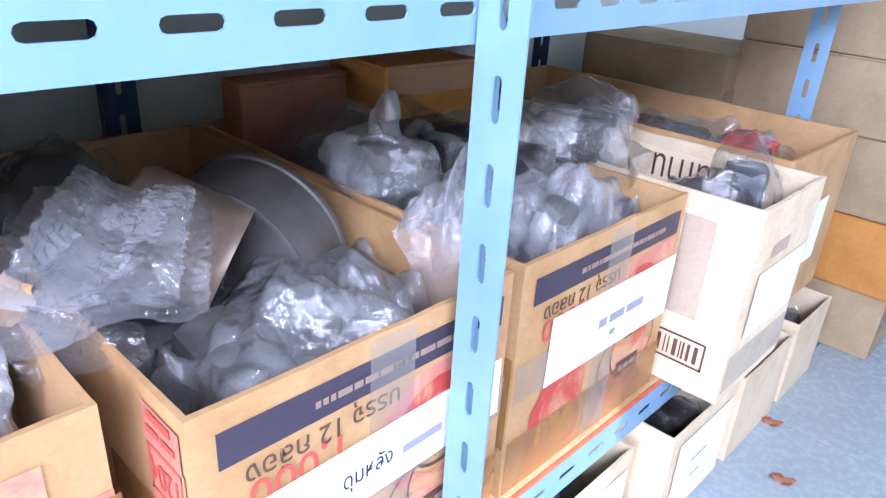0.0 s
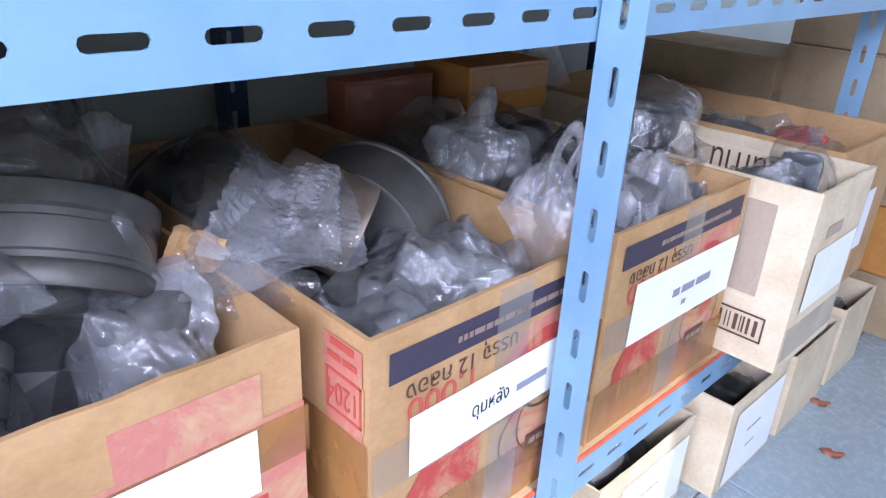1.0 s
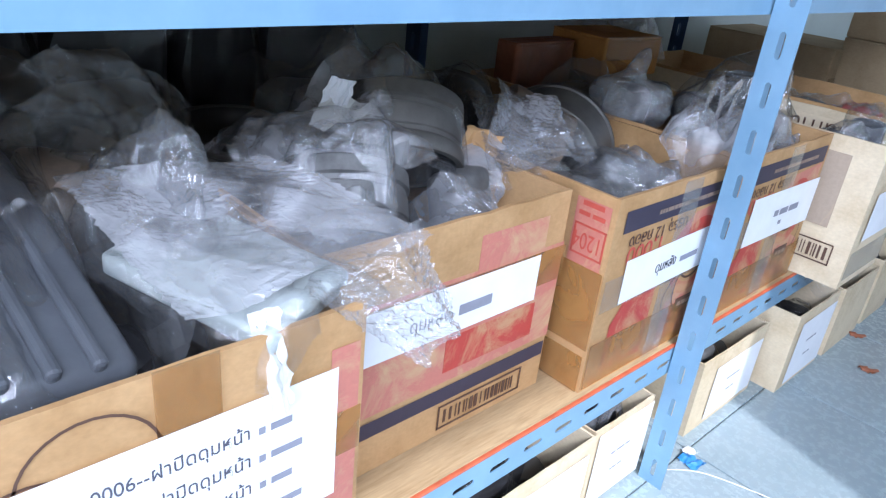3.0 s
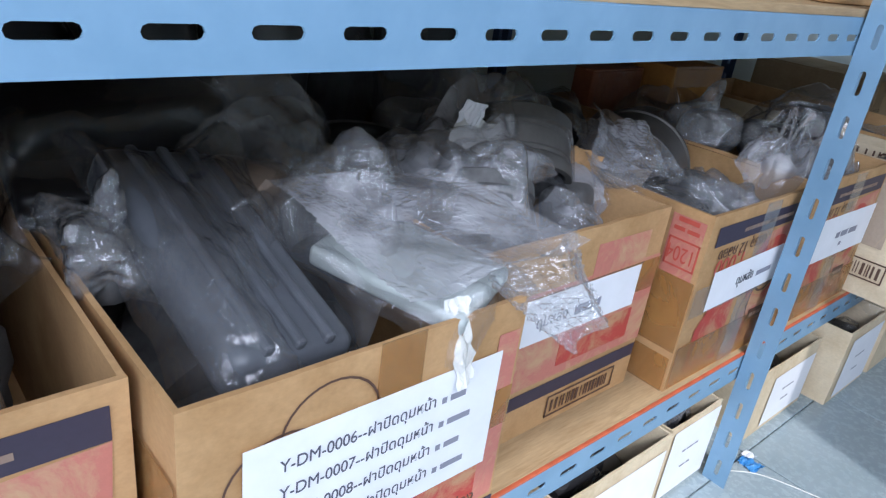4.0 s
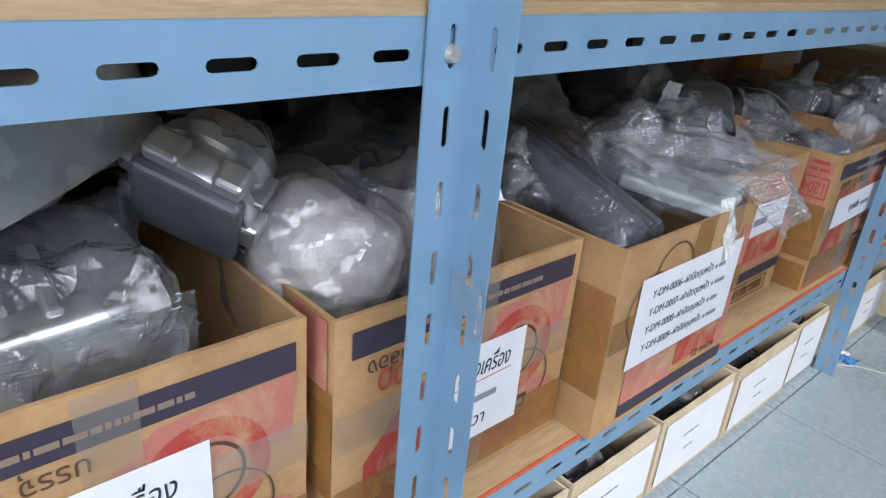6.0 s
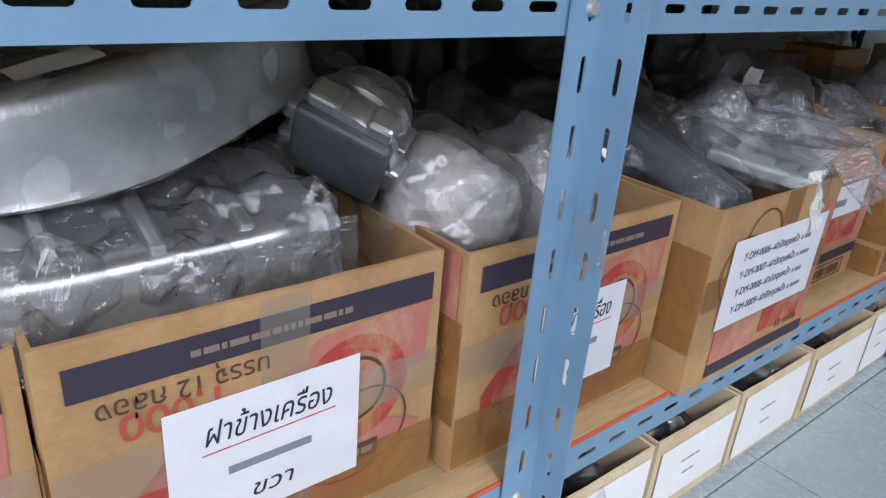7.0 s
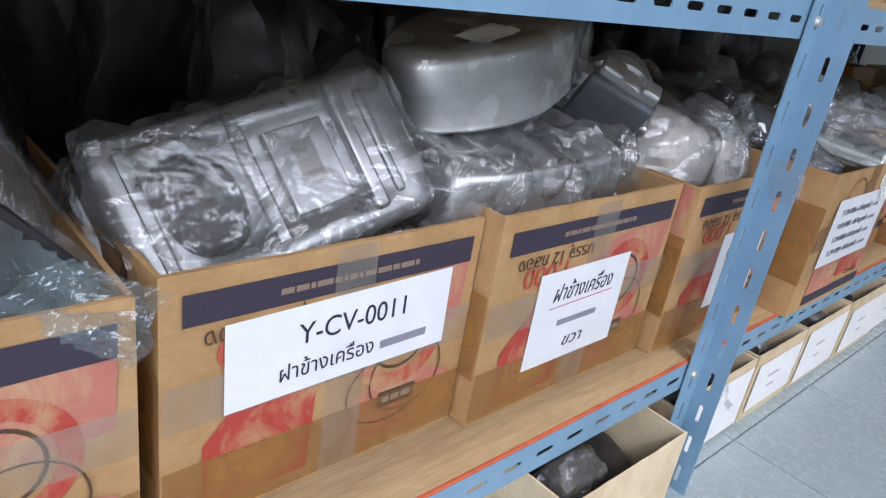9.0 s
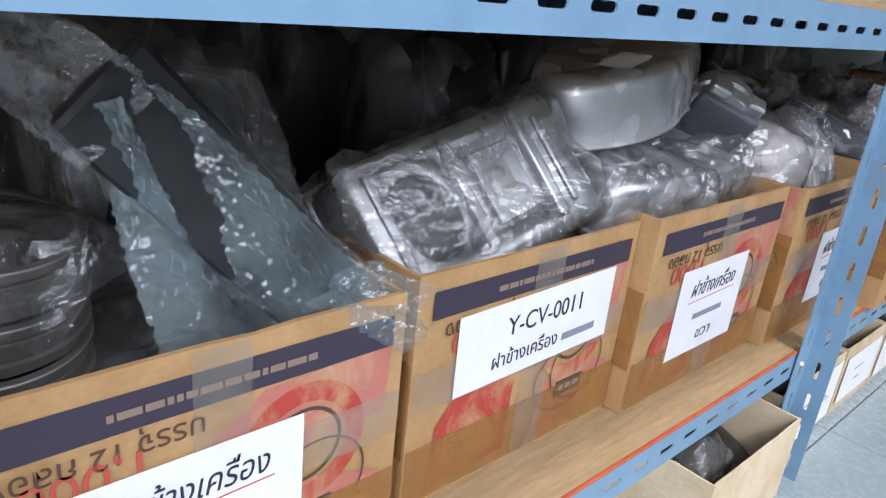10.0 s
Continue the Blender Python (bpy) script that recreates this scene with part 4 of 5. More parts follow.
# hubs and bags in the carton with the side stamp
brake_drum((-0.300, -0.050, 0.512), (-0.40, 0.90, 0.16), 0.108, 0.080, STEEL_DARK, "dark oily brake drum lying in a carton")
brake_drum((-0.335, -0.140, 0.592), (0.62, 0.66, -0.42), 0.062, 0.115, RUST, "worn brownish drum with an open end")
bagged((-0.150, -0.090, 0.505), (0.100, 0.105, 0.052), FILM_MILKY, "clear crumpled bag of dark parts in a carton", 5, OLD_METAL, amount=0.36, wide=1.0)
bagged((-0.165, 0.015, 0.515), (0.085, 0.070, 0.050), FILM_MILKY, "clear crumpled bag beside a wheel hub", 6, OLD_METAL, amount=0.45, wide=1.0)
hub((-0.40, -0.185, 0.545), (0.25, -0.5, 0.8), 0.085, 0.07, STEEL_DARK, "dark wheel hub in a smoky bag", FILM_SMOKE, 8, 1.12)
c = group_at("plastic_bag", pose(0, 0, 0), "loose clear bag hanging over two carton edges", "plastic bag")
part("film", film_sheet((-0.335, -0.215, 0.640), (-0.262, -0.080, 0.622), (-0.110, -0.170, 0.590), (-0.165, -0.335, 0.572), 2, 0.013, 64), FILM_MILKY, c)
part("film_fold", film_sheet((-0.300, -0.185, 0.668), (-0.252, -0.105, 0.632), (-0.130, -0.185, 0.598), (-0.205, -0.300, 0.600), 7, 0.017, 52), FILM_WHITE, c)
part("hanging_end", film_sheet((-0.225, -0.300, 0.602), (-0.130, -0.215, 0.590), (-0.105, -0.220, 0.572), (-0.165, -0.292, 0.548), 8, 0.012, 36), FILM, c)

# the next carton: hubs, bags and tags
hub((-0.300, -0.385, 0.640), (0.50, -0.35, -0.78), 0.094, 0.088, STEEL_DARK, "round steel wheel hub with an open drum in a clear bag", FILM, 11, 1.02)
hub((-0.215, -0.535, 0.590), (0.52, -0.30, -0.70), 0.085, 0.085, OLD_METAL, "steel wheel hub wrapped in a milky bag", FILM_MILKY, 12, 1.10)
hub((-0.43, -0.54, 0.52), (0.1, 0.0, 0.99), 0.10, 0.035, STEEL_DARK, "dark stacked drum plate in a carton", None, 14)
hub((-0.43, -0.54, 0.556), (0.1, 0.05, 0.99), 0.10, 0.035, STEEL_DARK, "dark stacked drum plate on another plate", None, 15)
bagged((-0.475, -0.400, 0.58), (0.10, 0.085, 0.085), FILM, "hazy clear bag of dark parts", 16, OLD_METAL, amount=0.34)
bagged((-0.50, -0.330, 0.60), (0.07, 0.05, 0.10), FILM_MILKY, "clear bag standing in a carton corner", 17, None, amount=0.4)
bagged((-0.255, -0.535, 0.635), (0.085, 0.095, 0.035), FILM_WHITE, "milky crumpled bag over a wheel hub", 18, None, (14, 16, 0), amount=0.45)


def tag(points, label, mat, seed, fold=0.008):
    c = group_at("paper_tag" if mat is not CARD else "cardboard_tag", pose(0, 0, 0), label, "tag")
    bm = film_sheet(*points, seed, fold, 10, 2.5)
    ob = part("sheet", bm, mat, c)
    ob.modifiers.new("thickness", "SOLIDIFY").thickness = 0.0012
    return c


tag(((-0.285, -0.520, 0.640), (-0.262, -0.498, 0.640), (-0.252, -0.486, 0.690), (-0.270, -0.508, 0.695)), "torn white paper tag on a bag", PAPER, 3)
tag(((-0.262, -0.545, 0.640), (-0.215, -0.475, 0.625), (-0.235, -0.455, 0.665), (-0.285, -0.505, 0.672)), "torn white paper tag over a hub", PAPER_OLD, 4)
tag(((-0.235, -0.325, 0.585), (-0.195, -0.285, 0.583), (-0.205, -0.262, 0.606), (-0.245, -0.290, 0.618)), "torn brown cardboard tag on a carton edge", CARD, 5)

# covers in the carton with the typed list
def slab(place, rot, half, mat, film, label, seed, ribs=0):
    """A long moulded cover with rounded edges and raised ribs, in film."""
    c = group_at("bagged_cover", pose(*place, *rot), label, "bagged part", "bagged parts")
    bm = box_mesh([-s for s in half], half, min(half) * 0.55, 3)
    body = part("cover", bm, mat, c, smooth=True)
    body.data.set_sharp_from_angle(angle=radians(40))
    for i in range(ribs):
        y = half[1] * (-0.62 + 0.5 * i)
        part("rib", box_mesh((-half[0] * 0.94, y, half[2] * 0.8), (half[0] * 0.97, y + half[1] * 0.17, half[2] * 1.28), 0.004, 2), mat, c)
    part("plastic_bag", drape([half[0] * 1.02 + 0.003, half[1] * 1.05 + 0.003, half[2] * 1.25 + 0.003], seed, 0.35, 56, 2, 1.12, 0.8, 6.0), film, c)
    return c


slab((-0.180, -0.355, 0.520), (0, 78, 12), (0.062, 0.042, 0.030), OLD_METAL, FILM_WHITE, "block-shaped part in a tight clear bag", 13)
slab((-0.510, -0.900, 0.645), (4, 3, 3), (0.10, 0.125, 0.034), BLACK_PLASTIC, FILM_TIGHT, "glossy black cover in tight film", 21)
slab((-0.400, -0.950, 0.595), (-3, 8, -4), (0.07, 0.08, 0.022), BLACK_PLASTIC, FILM, "flat black cover in clear film", 22)
slab((-0.172, -0.905, 0.588), (-12, 20, 4), (0.145, 0.066, 0.026), DARK_GREY_PLASTIC, FILM, "long dark grey ribbed cover in clear film", 23, 3)
bagged((-0.225, -0.990, 0.590), (0.050, 0.032, 0.052), FILM_MILKY, "small clear crumpled bag at a carton edge", 24, OLD_METAL, (0, 0, 20), 0.45, 0.02)
bagged((-0.435, -0.720, 0.620), (0.070, 0.095, 0.060), FILM_MILKY, "clear pointed bag standing behind covers", 25, OLD_METAL, (0, 12, -20), 0.40)
c = group_at("plastic_bag", pose(0, 0, 0), "flat pointed clear bag sticking up behind covers", "plastic bag")
part("film", film_sheet((-0.425, -0.870, 0.640), (-0.420, -0.760, 0.715), (-0.370, -0.655, 0.600), (-0.375, -0.780, 0.605), 35, 0.018, 44), FILM_MILKY, c)
bagged((-0.300, -0.795, 0.590), (0.075, 0.062, 0.062), FILM, "smoky bag of brown parts", 26, RUST, amount=0.36)
bagged((-0.190, -0.755, 0.590), (0.085, 0.055, 0.055), FILM_MILKY, "whitish crumpled bag beside a cover", 27, OLD_METAL, (0, 0, 15), 0.42)
bagged((-0.105, -0.850, 0.505), (0.045, 0.050, 0.040), FILM_SMOKE, "black part in a dark corner of a carton", 28, BLACK_PLASTIC, fill=0.9)
slab((-0.085, -0.735, 0.582), (6, 8, 24), (0.088, 0.058, 0.012), GREY_GREEN, FILM_CLEAR, "grey-green cover in a large milky bag", 29)
c = group_at("plastic_bag", pose(0, 0, 0), "milky bag draped over a carton's front corner", "plastic bag")
part("film", film_sheet((-0.205, -0.835, 0.648), (-0.150, -0.670, 0.664), (0.042, -0.615, 0.645), (0.010, -0.815, 0.602), 31, 0.011, 72, 3.0), FILM_WHITE, c)
part("hanging_end", film_sheet((0.012, -0.720, 0.605), (0.018, -0.612, 0.645), (0.052, -0.590, 0.575), (0.062, -0.618, 0.515), 32, 0.012, 44), FILM_MILKY, c)
c = group_at("cloth_strip", pose(0, 0, 0), "pale knotted cloth strip over a carton edge", "cloth")
part("strip", film_sheet((-0.002, -0.762, 0.590), (0.006, -0.740, 0.594), (0.0265, -0.738, 0.515), (0.0255, -0.752, 0.500), 33, 0.004, 16), STRING, c)
part("knot", lump((0.020, 0.050, 0.014), 34, 2.2, 0.9), GREY_GREEN, c, "crumpled grey-green cloth").matrix_basis = pose(-0.016, -0.715, 0.582, 8, 0, 4)

# white lump in the next carton
c = bagged((-0.175, -1.338, 0.575), (0.096, 0.096, 0.090), FILM_TIGHT, "white shiny bag round a rounded part", 41, None, (0, -6, 8), 0.16, 0.0, 2.1, 5, upright=True)
part("white_part", film_blob((0.088, 0.088, 0.082), 45, 2.2, 0.14, 5, -1.1), WHITE_WRAP, c, "white rounded part in shiny wrap")
bagged((-0.185, -1.180, 0.560), (0.100, 0.075, 0.085), FILM_MILKY, "milky bag end of a wrapped part", 42, WHITE_WRAP, (0, 0, 10), 0.25, wide=1.0)
c = group_at("barcode_sticker", pose(0, 0, 0), "white barcode sticker on a milky bag", "sticker")
part("sheet", film_sheet((-0.103, -1.160, 0.648), (-0.100, -1.150, 0.647), (-0.090, -1.141, 0.632), (-0.093, -1.152, 0.633), 6, 0.001, 6), PAPER, c)
bagged((-0.40, -1.22, 0.56), (0.10, 0.14, 0.10), FILM_SMOKE, "dark parts in a smoky bag", 43, BLACK_PLASTIC, amount=0.3)


def cover_loft(half, height, seed, lobes=0.10, shoulder=0.16, draft=0.94, n=72, notch=0.0, p=3.2):
    """A cast engine cover: an uneven rounded outline, drafted walls, round shoulder, shallow dished top."""
    bm = bmesh.new()

    def outline(k):
        pts = []
        for i in range(n):
            q = 2 * math.pi * i / n
            s = (abs(math.cos(q)) ** p + abs(math.sin(q)) ** p) ** (-1 / p)
            s *= 1 + lobes * (0.6 * math.sin(2 * q + seed) + 0.4 * math.sin(3 * q + seed * 2.1)) - notch * max(0, math.cos(q * 5 + seed)) ** 6
            pts.append((math.cos(q) * s * half[0] * k, math.sin(q) * s * half[1] * k))
        return pts

    levels = [(1.05, 0.0), (1.05, 0.06), (1.0, 0.08), (draft + 0.02, 1 - shoulder * 2.2), (draft - 0.01, 1 - shoulder), (draft - 0.05, 1 - shoulder * 0.3), (draft - 0.12, 1.0), (draft - 0.30, 1.0), (draft - 0.36, 0.95), (0.25, 0.95), (0.0, 0.95)]
    rings = []
    for k, z in levels:
        if k == 0:
            rings.append([bm.verts.new((0, 0, z * height))])
        else:
            rings.append([bm.verts.new((x, y, z * height)) for x, y in outline(k)])
    for a, b in zip(rings, rings[1:]):
        for i in range(n):
            j = (i + 1) % n
            if len(b) == 1:
                bm.faces.new((a[i], a[j], b[0]))
            else:
                bm.faces.new((a[i], a[j], b[j], b[i]))
    bm.faces.new(list(reversed(rings[0])))
    bmesh.ops.recalc_face_normals(bm, faces=bm.faces)
    return bm


def film_over(bm, seed, amount, grow):
    """Tight film over a copy of a shape."""
    bmesh.ops.subdivide_edges(bm, edges=[e for e in bm.edges if e.calc_length() > 0.012], cuts=2, use_grid_fill=True)
    bm.normal_update()
    moved = [crumple(v.co + v.normal * grow, v.normal, seed, amount, 0.07) for v in bm.verts]
    for v, p in zip(bm.verts, moved):
        v.co = p
    return bm


def engine_cover(m, half, height, mat, film, label, seed, lobes=0.08, amount=0.012, ribs=(), bosses=(), plates=(), notch=0.0, square=3.2, shoulder=0.16, grow=0.003):
    c = group_at("engine_cover", m, label, "engine cover", "engine covers in film")
    part("casting", cover_loft(half, height, seed, lobes, shoulder, notch=notch, p=square), mat, c, smooth=True).data.set_sharp_from_angle(angle=radians(50))
    for x, y, r, h, bmat in bosses:
        ob = part("boss", lathe([(r, 0), (r, h * 0.8), (r * 0.9, h), (r * 0.6, h), (r * 0.55, h * 0.7), (0.0005, h * 0.65)], 28), bmat, c)
        ob.matrix_basis = pose(x, y, height * 0.93)
    for x0, y0, x1, y1, h in ribs:
        part("rib", box_mesh((x0, y0, height * 0.6), (x1, y1, height + h), 0.004, 2), mat, c)
    for x0, y0, x1, y1, pmat in plates:
        part("plate", box_mesh((x0, y0, height * 0.9), (x1, y1, height + 0.004), 0.002, 2), pmat, c)
    if film:
        part("stretch_film", film_over(cover_loft([s * 1.02 for s in half], height * 1.04, seed, lobes, shoulder, p=square), seed + 50, amount, grow), film, c, "clear shiny stretch film")
    return c


# covers in the two cartons with handwritten labels
def tapered_cover(m, length, r0, r1, height, mat, film, label, seed):
    """A smooth belt cover: one big round end tapering to a small one, flat top with a rolled shoulder."""
    c = group_at("engine_cover", m, label, "engine cover", "engine covers in film")

    def outline(k):
        pts = []
        for i in range(64):
            q = 2 * math.pi * i / 64
            t = 0.5 + 0.5 * math.sin(q)
            r = r0 + (r1 - r0) * t ** 1.3
            pts.append((math.cos(q) * r * k, (math.sin(q) * length / 2) * (1 - 0.10 * math.cos(2 * q)) * k + 0.0))
        return pts

    def shell(grow):
        bm = bmesh.new()
        rings = [[bm.verts.new((x, y, z * height)) for x, y in outline(k + grow)] for k, z in ((1.0, 0.0), (1.02, 0.04), (1.0, 0.10), (0.99, 0.45), (0.98, 0.82), (0.955, 0.93), (0.90, 0.985), (0.82, 1.0), (0.60, 0.985), (0.25, 0.98))]
        for a, b in zip(rings, rings[1:]):
            for i in range(64):
                bm.faces.new((a[i], a[(i + 1) % 64], b[(i + 1) % 64], b[i]))
        bm.faces.new(rings[-1])
        bm.faces.new(list(reversed(rings[0])))
        bmesh.ops.recalc_face_normals(bm, faces=bm.faces)
        return bm

    part("casting", shell(0.0), mat, c, smooth=True).data.set_sharp_from_angle(angle=radians(50))
    part("stretch_film", film_over(shell(0.012), seed, 0.0035, 0.001), film, c, "clear shiny stretch film")
    part("paper_slip", film_sheet((0.02, -length * 0.30, height + 0.004), (0.07, -length * 0.29, height + 0.004), (0.065, -length * 0.08, height + 0.004), (0.015, -length * 0.09, height + 0.004), seed, 0.001, 8), PAPER_OLD, c, "pale paper slip")
    return c


tapered_cover(pose(-0.265, -1.662, 0.674, 14, 2, 2), 0.345, 0.120, 0.060, 0.098, SILVER_PAINT, FILM_TIGHT, "large rounded silver engine cover in clear film", 1)
c = engine_cover(pose(-0.205, -1.690, 0.555, 2, 10, -3), (0.105, 0.172), 0.080, ALUMINIUM, FILM, "silver ribbed engine cover wrapped in crinkled film", 2, 0.06, 0.020, ribs=((-0.02, -0.10, 0.085, -0.085, 0.006), (-0.02, -0.02, 0.09, -0.005, 0.008), (-0.02, 0.06, 0.08, 0.075, 0.006)), square=4.5)
part("front_film", film_sheet((0.095, -0.185, 0.070), (0.100, 0.170, 0.085), (0.112, 0.165, -0.005), (0.110, -0.180, 0.010), 80, 0.010, 60, 6.0), FILM, c)
# silver and black casing, its black face down towards the near end
c = group_at("gear_casing", aim((-0.195, -1.492, 0.646), (-0.42, 0.72, 0.46), 25), "silver and black casing resting between two cartons", "casing")
prof = [(0.050, 0.012), (0.062, 0.012), (0.064, 0.016), (0.064, 0.034), (0.057, 0.038), (0.057, 0.052), (0.063, 0.055), (0.063, 0.072), (0.056, 0.078), (0.052, 0.100), (0.044, 0.108), (0.0005, 0.110)]
part("housing", lathe(prof, 40), ALUMINIUM, c, smooth=True).data.set_sharp_from_angle(angle=radians(30))
part("black_face", box_mesh((-0.056, -0.050, 0.0), (0.056, 0.050, 0.020), 0.008, 3), DARK_GREY_PLASTIC, c, "black plastic face")
for x, y, w, d in ((-0.050, 0.048, 0.030, 0.022), (0.012, 0.050, 0.036, 0.020), (0.052, -0.040, 0.022, 0.030), (0.052, 0.014, 0.020, 0.026), (-0.072, -0.022, 0.022, 0.034)):
    part("lug", box_mesh((x, y, 0.010), (x + w, y + d, 0.042), 0.005, 2), ALUMINIUM, c)
for k in range(3):
    part("rib", box_mesh((-0.066, -0.034 + 0.028 * k, 0.030), (0.066, -0.026 + 0.028 * k, 0.070), 0.003, 2), CAST_GREY, c)
part("loose_film", film_sheet((-0.05, 0.03, 0.11), (0.05, 0.03, 0.11), (0.055, 0.075, 0.06), (-0.045, 0.075, 0.06), 9, 0.01, 24), FILM, c)

# big wrapped cover in the carton with the typed code
m = Matrix.Translation((-0.235, -2.040, 0.565)) @ Euler((radians(14), 0, 0)).to_matrix().to_4x4() @ Euler((0, radians(52), 0)).to_matrix().to_4x4()
yc = engine_cover(m, (0.090, 0.168), 0.085, CAST_GREY, FILM, "silver engine cover with square recess wrapped in film", 5, 0.0, 0.014,
             grow=0.009, ribs=((-0.07, -0.142, 0.07, -0.128, 0.004), (-0.075, 0.078, 0.07, 0.095, 0.008), (-0.06, 0.110, 0.06, 0.122, 0.005), (-0.075, -0.035, 0.065, -0.02, 0.005)),
             square=16.0, shoulder=0.05, plates=((-0.045, -0.005, 0.045, 0.062, CAST_GREY), (-0.030, 0.014, 0.022, 0.044, WHITE_CASE)))
part("dark_recess", lump((0.052, 0.040, 0.007), 77, 2.4, 0.9), BLACK_PLASTIC, yc, "black crumpled recess").matrix_basis = pose(0.0, -0.088, 0.084)
part("loose_film", drape((0.065, 0.055, 0.014), 78, 0.9, 36, 1, 1.1, 0.6), FILM, yc).matrix_basis = pose(0.0, -0.085, 0.088)

# nearest carton: tall bluish bag round a black part, drums
c = group_at("bagged_part", pose(0, 0, 0), "flat black cover standing in a bluish clear bag", "bagged part", "bagged parts")
part("black_part", box_mesh((-0.010, -0.045, -0.150), (0.010, 0.045, 0.150), 0.007, 2), BLACK_PLASTIC, c, "black slanted cover").matrix_basis = pose(-0.142, -2.375, 0.640, 42, -6, 4)
part("plastic_bag", film_sheet((-0.130, -2.480, 0.735), (-0.135, -2.435, 0.748), (-0.098, -2.235, 0.555), (-0.100, -2.440, 0.500), 65, 0.016, 76, 7.0), FILM_CYAN, c, "bluish clear bag")
part("bag_corner", film_sheet((-0.100, -2.330, 0.566), (-0.110, -2.270, 0.590), (-0.074, -2.205, 0.562), (-0.074, -2.235, 0.500), 64, 0.010, 40), FILM_CYAN, c)
part("bag_neck", film_sheet((-0.150, -2.575, 0.775), (-0.150, -2.500, 0.800), (-0.132, -2.432, 0.745), (-0.130, -2.490, 0.690), 66, 0.020, 36), FILM_MILKY, c, "gathered whitish neck")
part("bag_back", film_sheet((-0.185, -2.470, 0.740), (-0.185, -2.420, 0.760), (-0.140, -2.230, 0.560), (-0.140, -2.440, 0.510), 67, 0.016, 40), FILM_CLEAR, c)
for k in range(3):
    hub((-0.235, -2.545, 0.498 + 0.044 * k), (0.12, 0.02 * k, 0.99), 0.078, 0.040, STEEL_DARK, "steel drum plate stacked in a carton", FILM if k == 2 else None, 66 + k, 1.05)
bagged((-0.33, -2.36, 0.66), (0.09, 0.11, 0.11), FILM_SMOKE, "smoky tall bag over dark parts", 69, BLACK_PLASTIC, amount=0.3)
c = group_at("plastic_bag", pose(0, 0, 0), "large dim clear bag behind a black cover", "plastic bag")
part("film", film_sheet((-0.235, -2.500, 0.760), (-0.235, -2.310, 0.740), (-0.205, -2.240, 0.545), (-0.200, -2.420, 0.560), 70, 0.020, 44), FILM_CLEAR, c)

# carton beyond the post: shopping bag, clear bags
bagged((-0.290, 0.165, 0.600), (0.050, 0.055, 0.050), FILM_MILKY, "clear knotted bag with a flared neck", 71, STEEL, (0, 8, 20), 0.4, 0.05)
c = bagged((-0.105, 0.130, 0.592), (0.050, 0.055, 0.045), FILM_WHITE, "white carrier bag with loop handles", 72, None, (0, 0, 10), 0.35)
for dx, lean in ((0.0, 0.0), (0.018, 0.012)):
    cu = bpy.data.curves.new("handle", "CURVE")
    cu.dimensions = "3D"
    sp = cu.splines.new("NURBS")
    pts = [(dx, -0.040, 0.02), (dx, -0.045, 0.055), (dx + lean, -0.012, 0.092), (dx + lean, 0.022, 0.090), (dx, 0.040, 0.055), (dx, 0.035, 0.02)]
    sp.points.add(len(pts) - 1)
    for p, co in zip(sp.points, pts):
        p.co = (*co, 1)
    sp.use_endpoint_u = True
    cu.extrude, cu.bevel_depth = 0.008, 0.0012
    cu.materials.append(FILM_WHITE)
    h = new("handle", cu)
    h.parent = c
bagged((-0.085, 0.250, 0.572), (0.055, 0.068, 0.058), FILM_WHITE, "white translucent bag of small parts", 73, STEEL, amount=0.3)
bagged((-0.085, 0.385, 0.545), (0.040, 0.035, 0.045), FILM_MILKY, "small clear bag in a carton corner", 74, STEEL, amount=0.35)
bagged((-0.24, 0.370, 0.575), (0.075, 0.055, 0.060), FILM_SMOKE, "clear bag of black parts", 75, BLACK_PLASTIC, (0, 0, 12), 0.26)
bagged((-0.36, 0.36, 0.575), (0.060, 0.055, 0.050), FILM_SMOKE, "crumpled bag of black parts", 76, BLACK_PLASTIC, (0, 0, 50), 0.34)
bagged((-0.20, 0.450, 0.622), (0.075, 0.058, 0.052), FILM, "clear shiny bag of dark parts on a carton edge", 77, BLACK_PLASTIC, (0, 0, 25), 0.25)
bagged((-0.42, 0.20, 0.56), (0.07, 0.06, 0.06), FILM, "clear bag at the back of a carton", 78, STEEL_DARK, amount=0.36)
closed_carton((-0.535, 0.118, SHELF_Z + 0.009), (0.055, 0.190, 0.372), "red-brown plastic-wrapped carton standing in another", CARD_RED, 31, "cartons at the back of the shelf", tape=False)
closed_carton((-0.470, 0.330, 0.590), (0.16, 0.200, 0.085), "orange-brown carton lying across two open cartons", CARD_ORANGE, 32, "cartons at the back of the shelf", rz=-4)
# pale carton: grey brackets in bags
bagged((-0.035, 0.560, 0.535), (0.060, 0.045, 0.045), FILM, "grey bracket in a clear bag", 81, STEEL, (10, 0, 10), 0.3)
bagged((-0.005, 0.620, 0.550), (0.045, 0.040, 0.060), FILM_SMOKE, "dark grey part in an upright clear bag", 82, DARK_GREY_PLASTIC, (0, 0, 20), 0.3, 0.02)
bagged((-0.30, 0.600, 0.52), (0.10, 0.08, 0.05), FILM_SMOKE, "smoky bag of dark parts", 83, STEEL_DARK, amount=0.3)
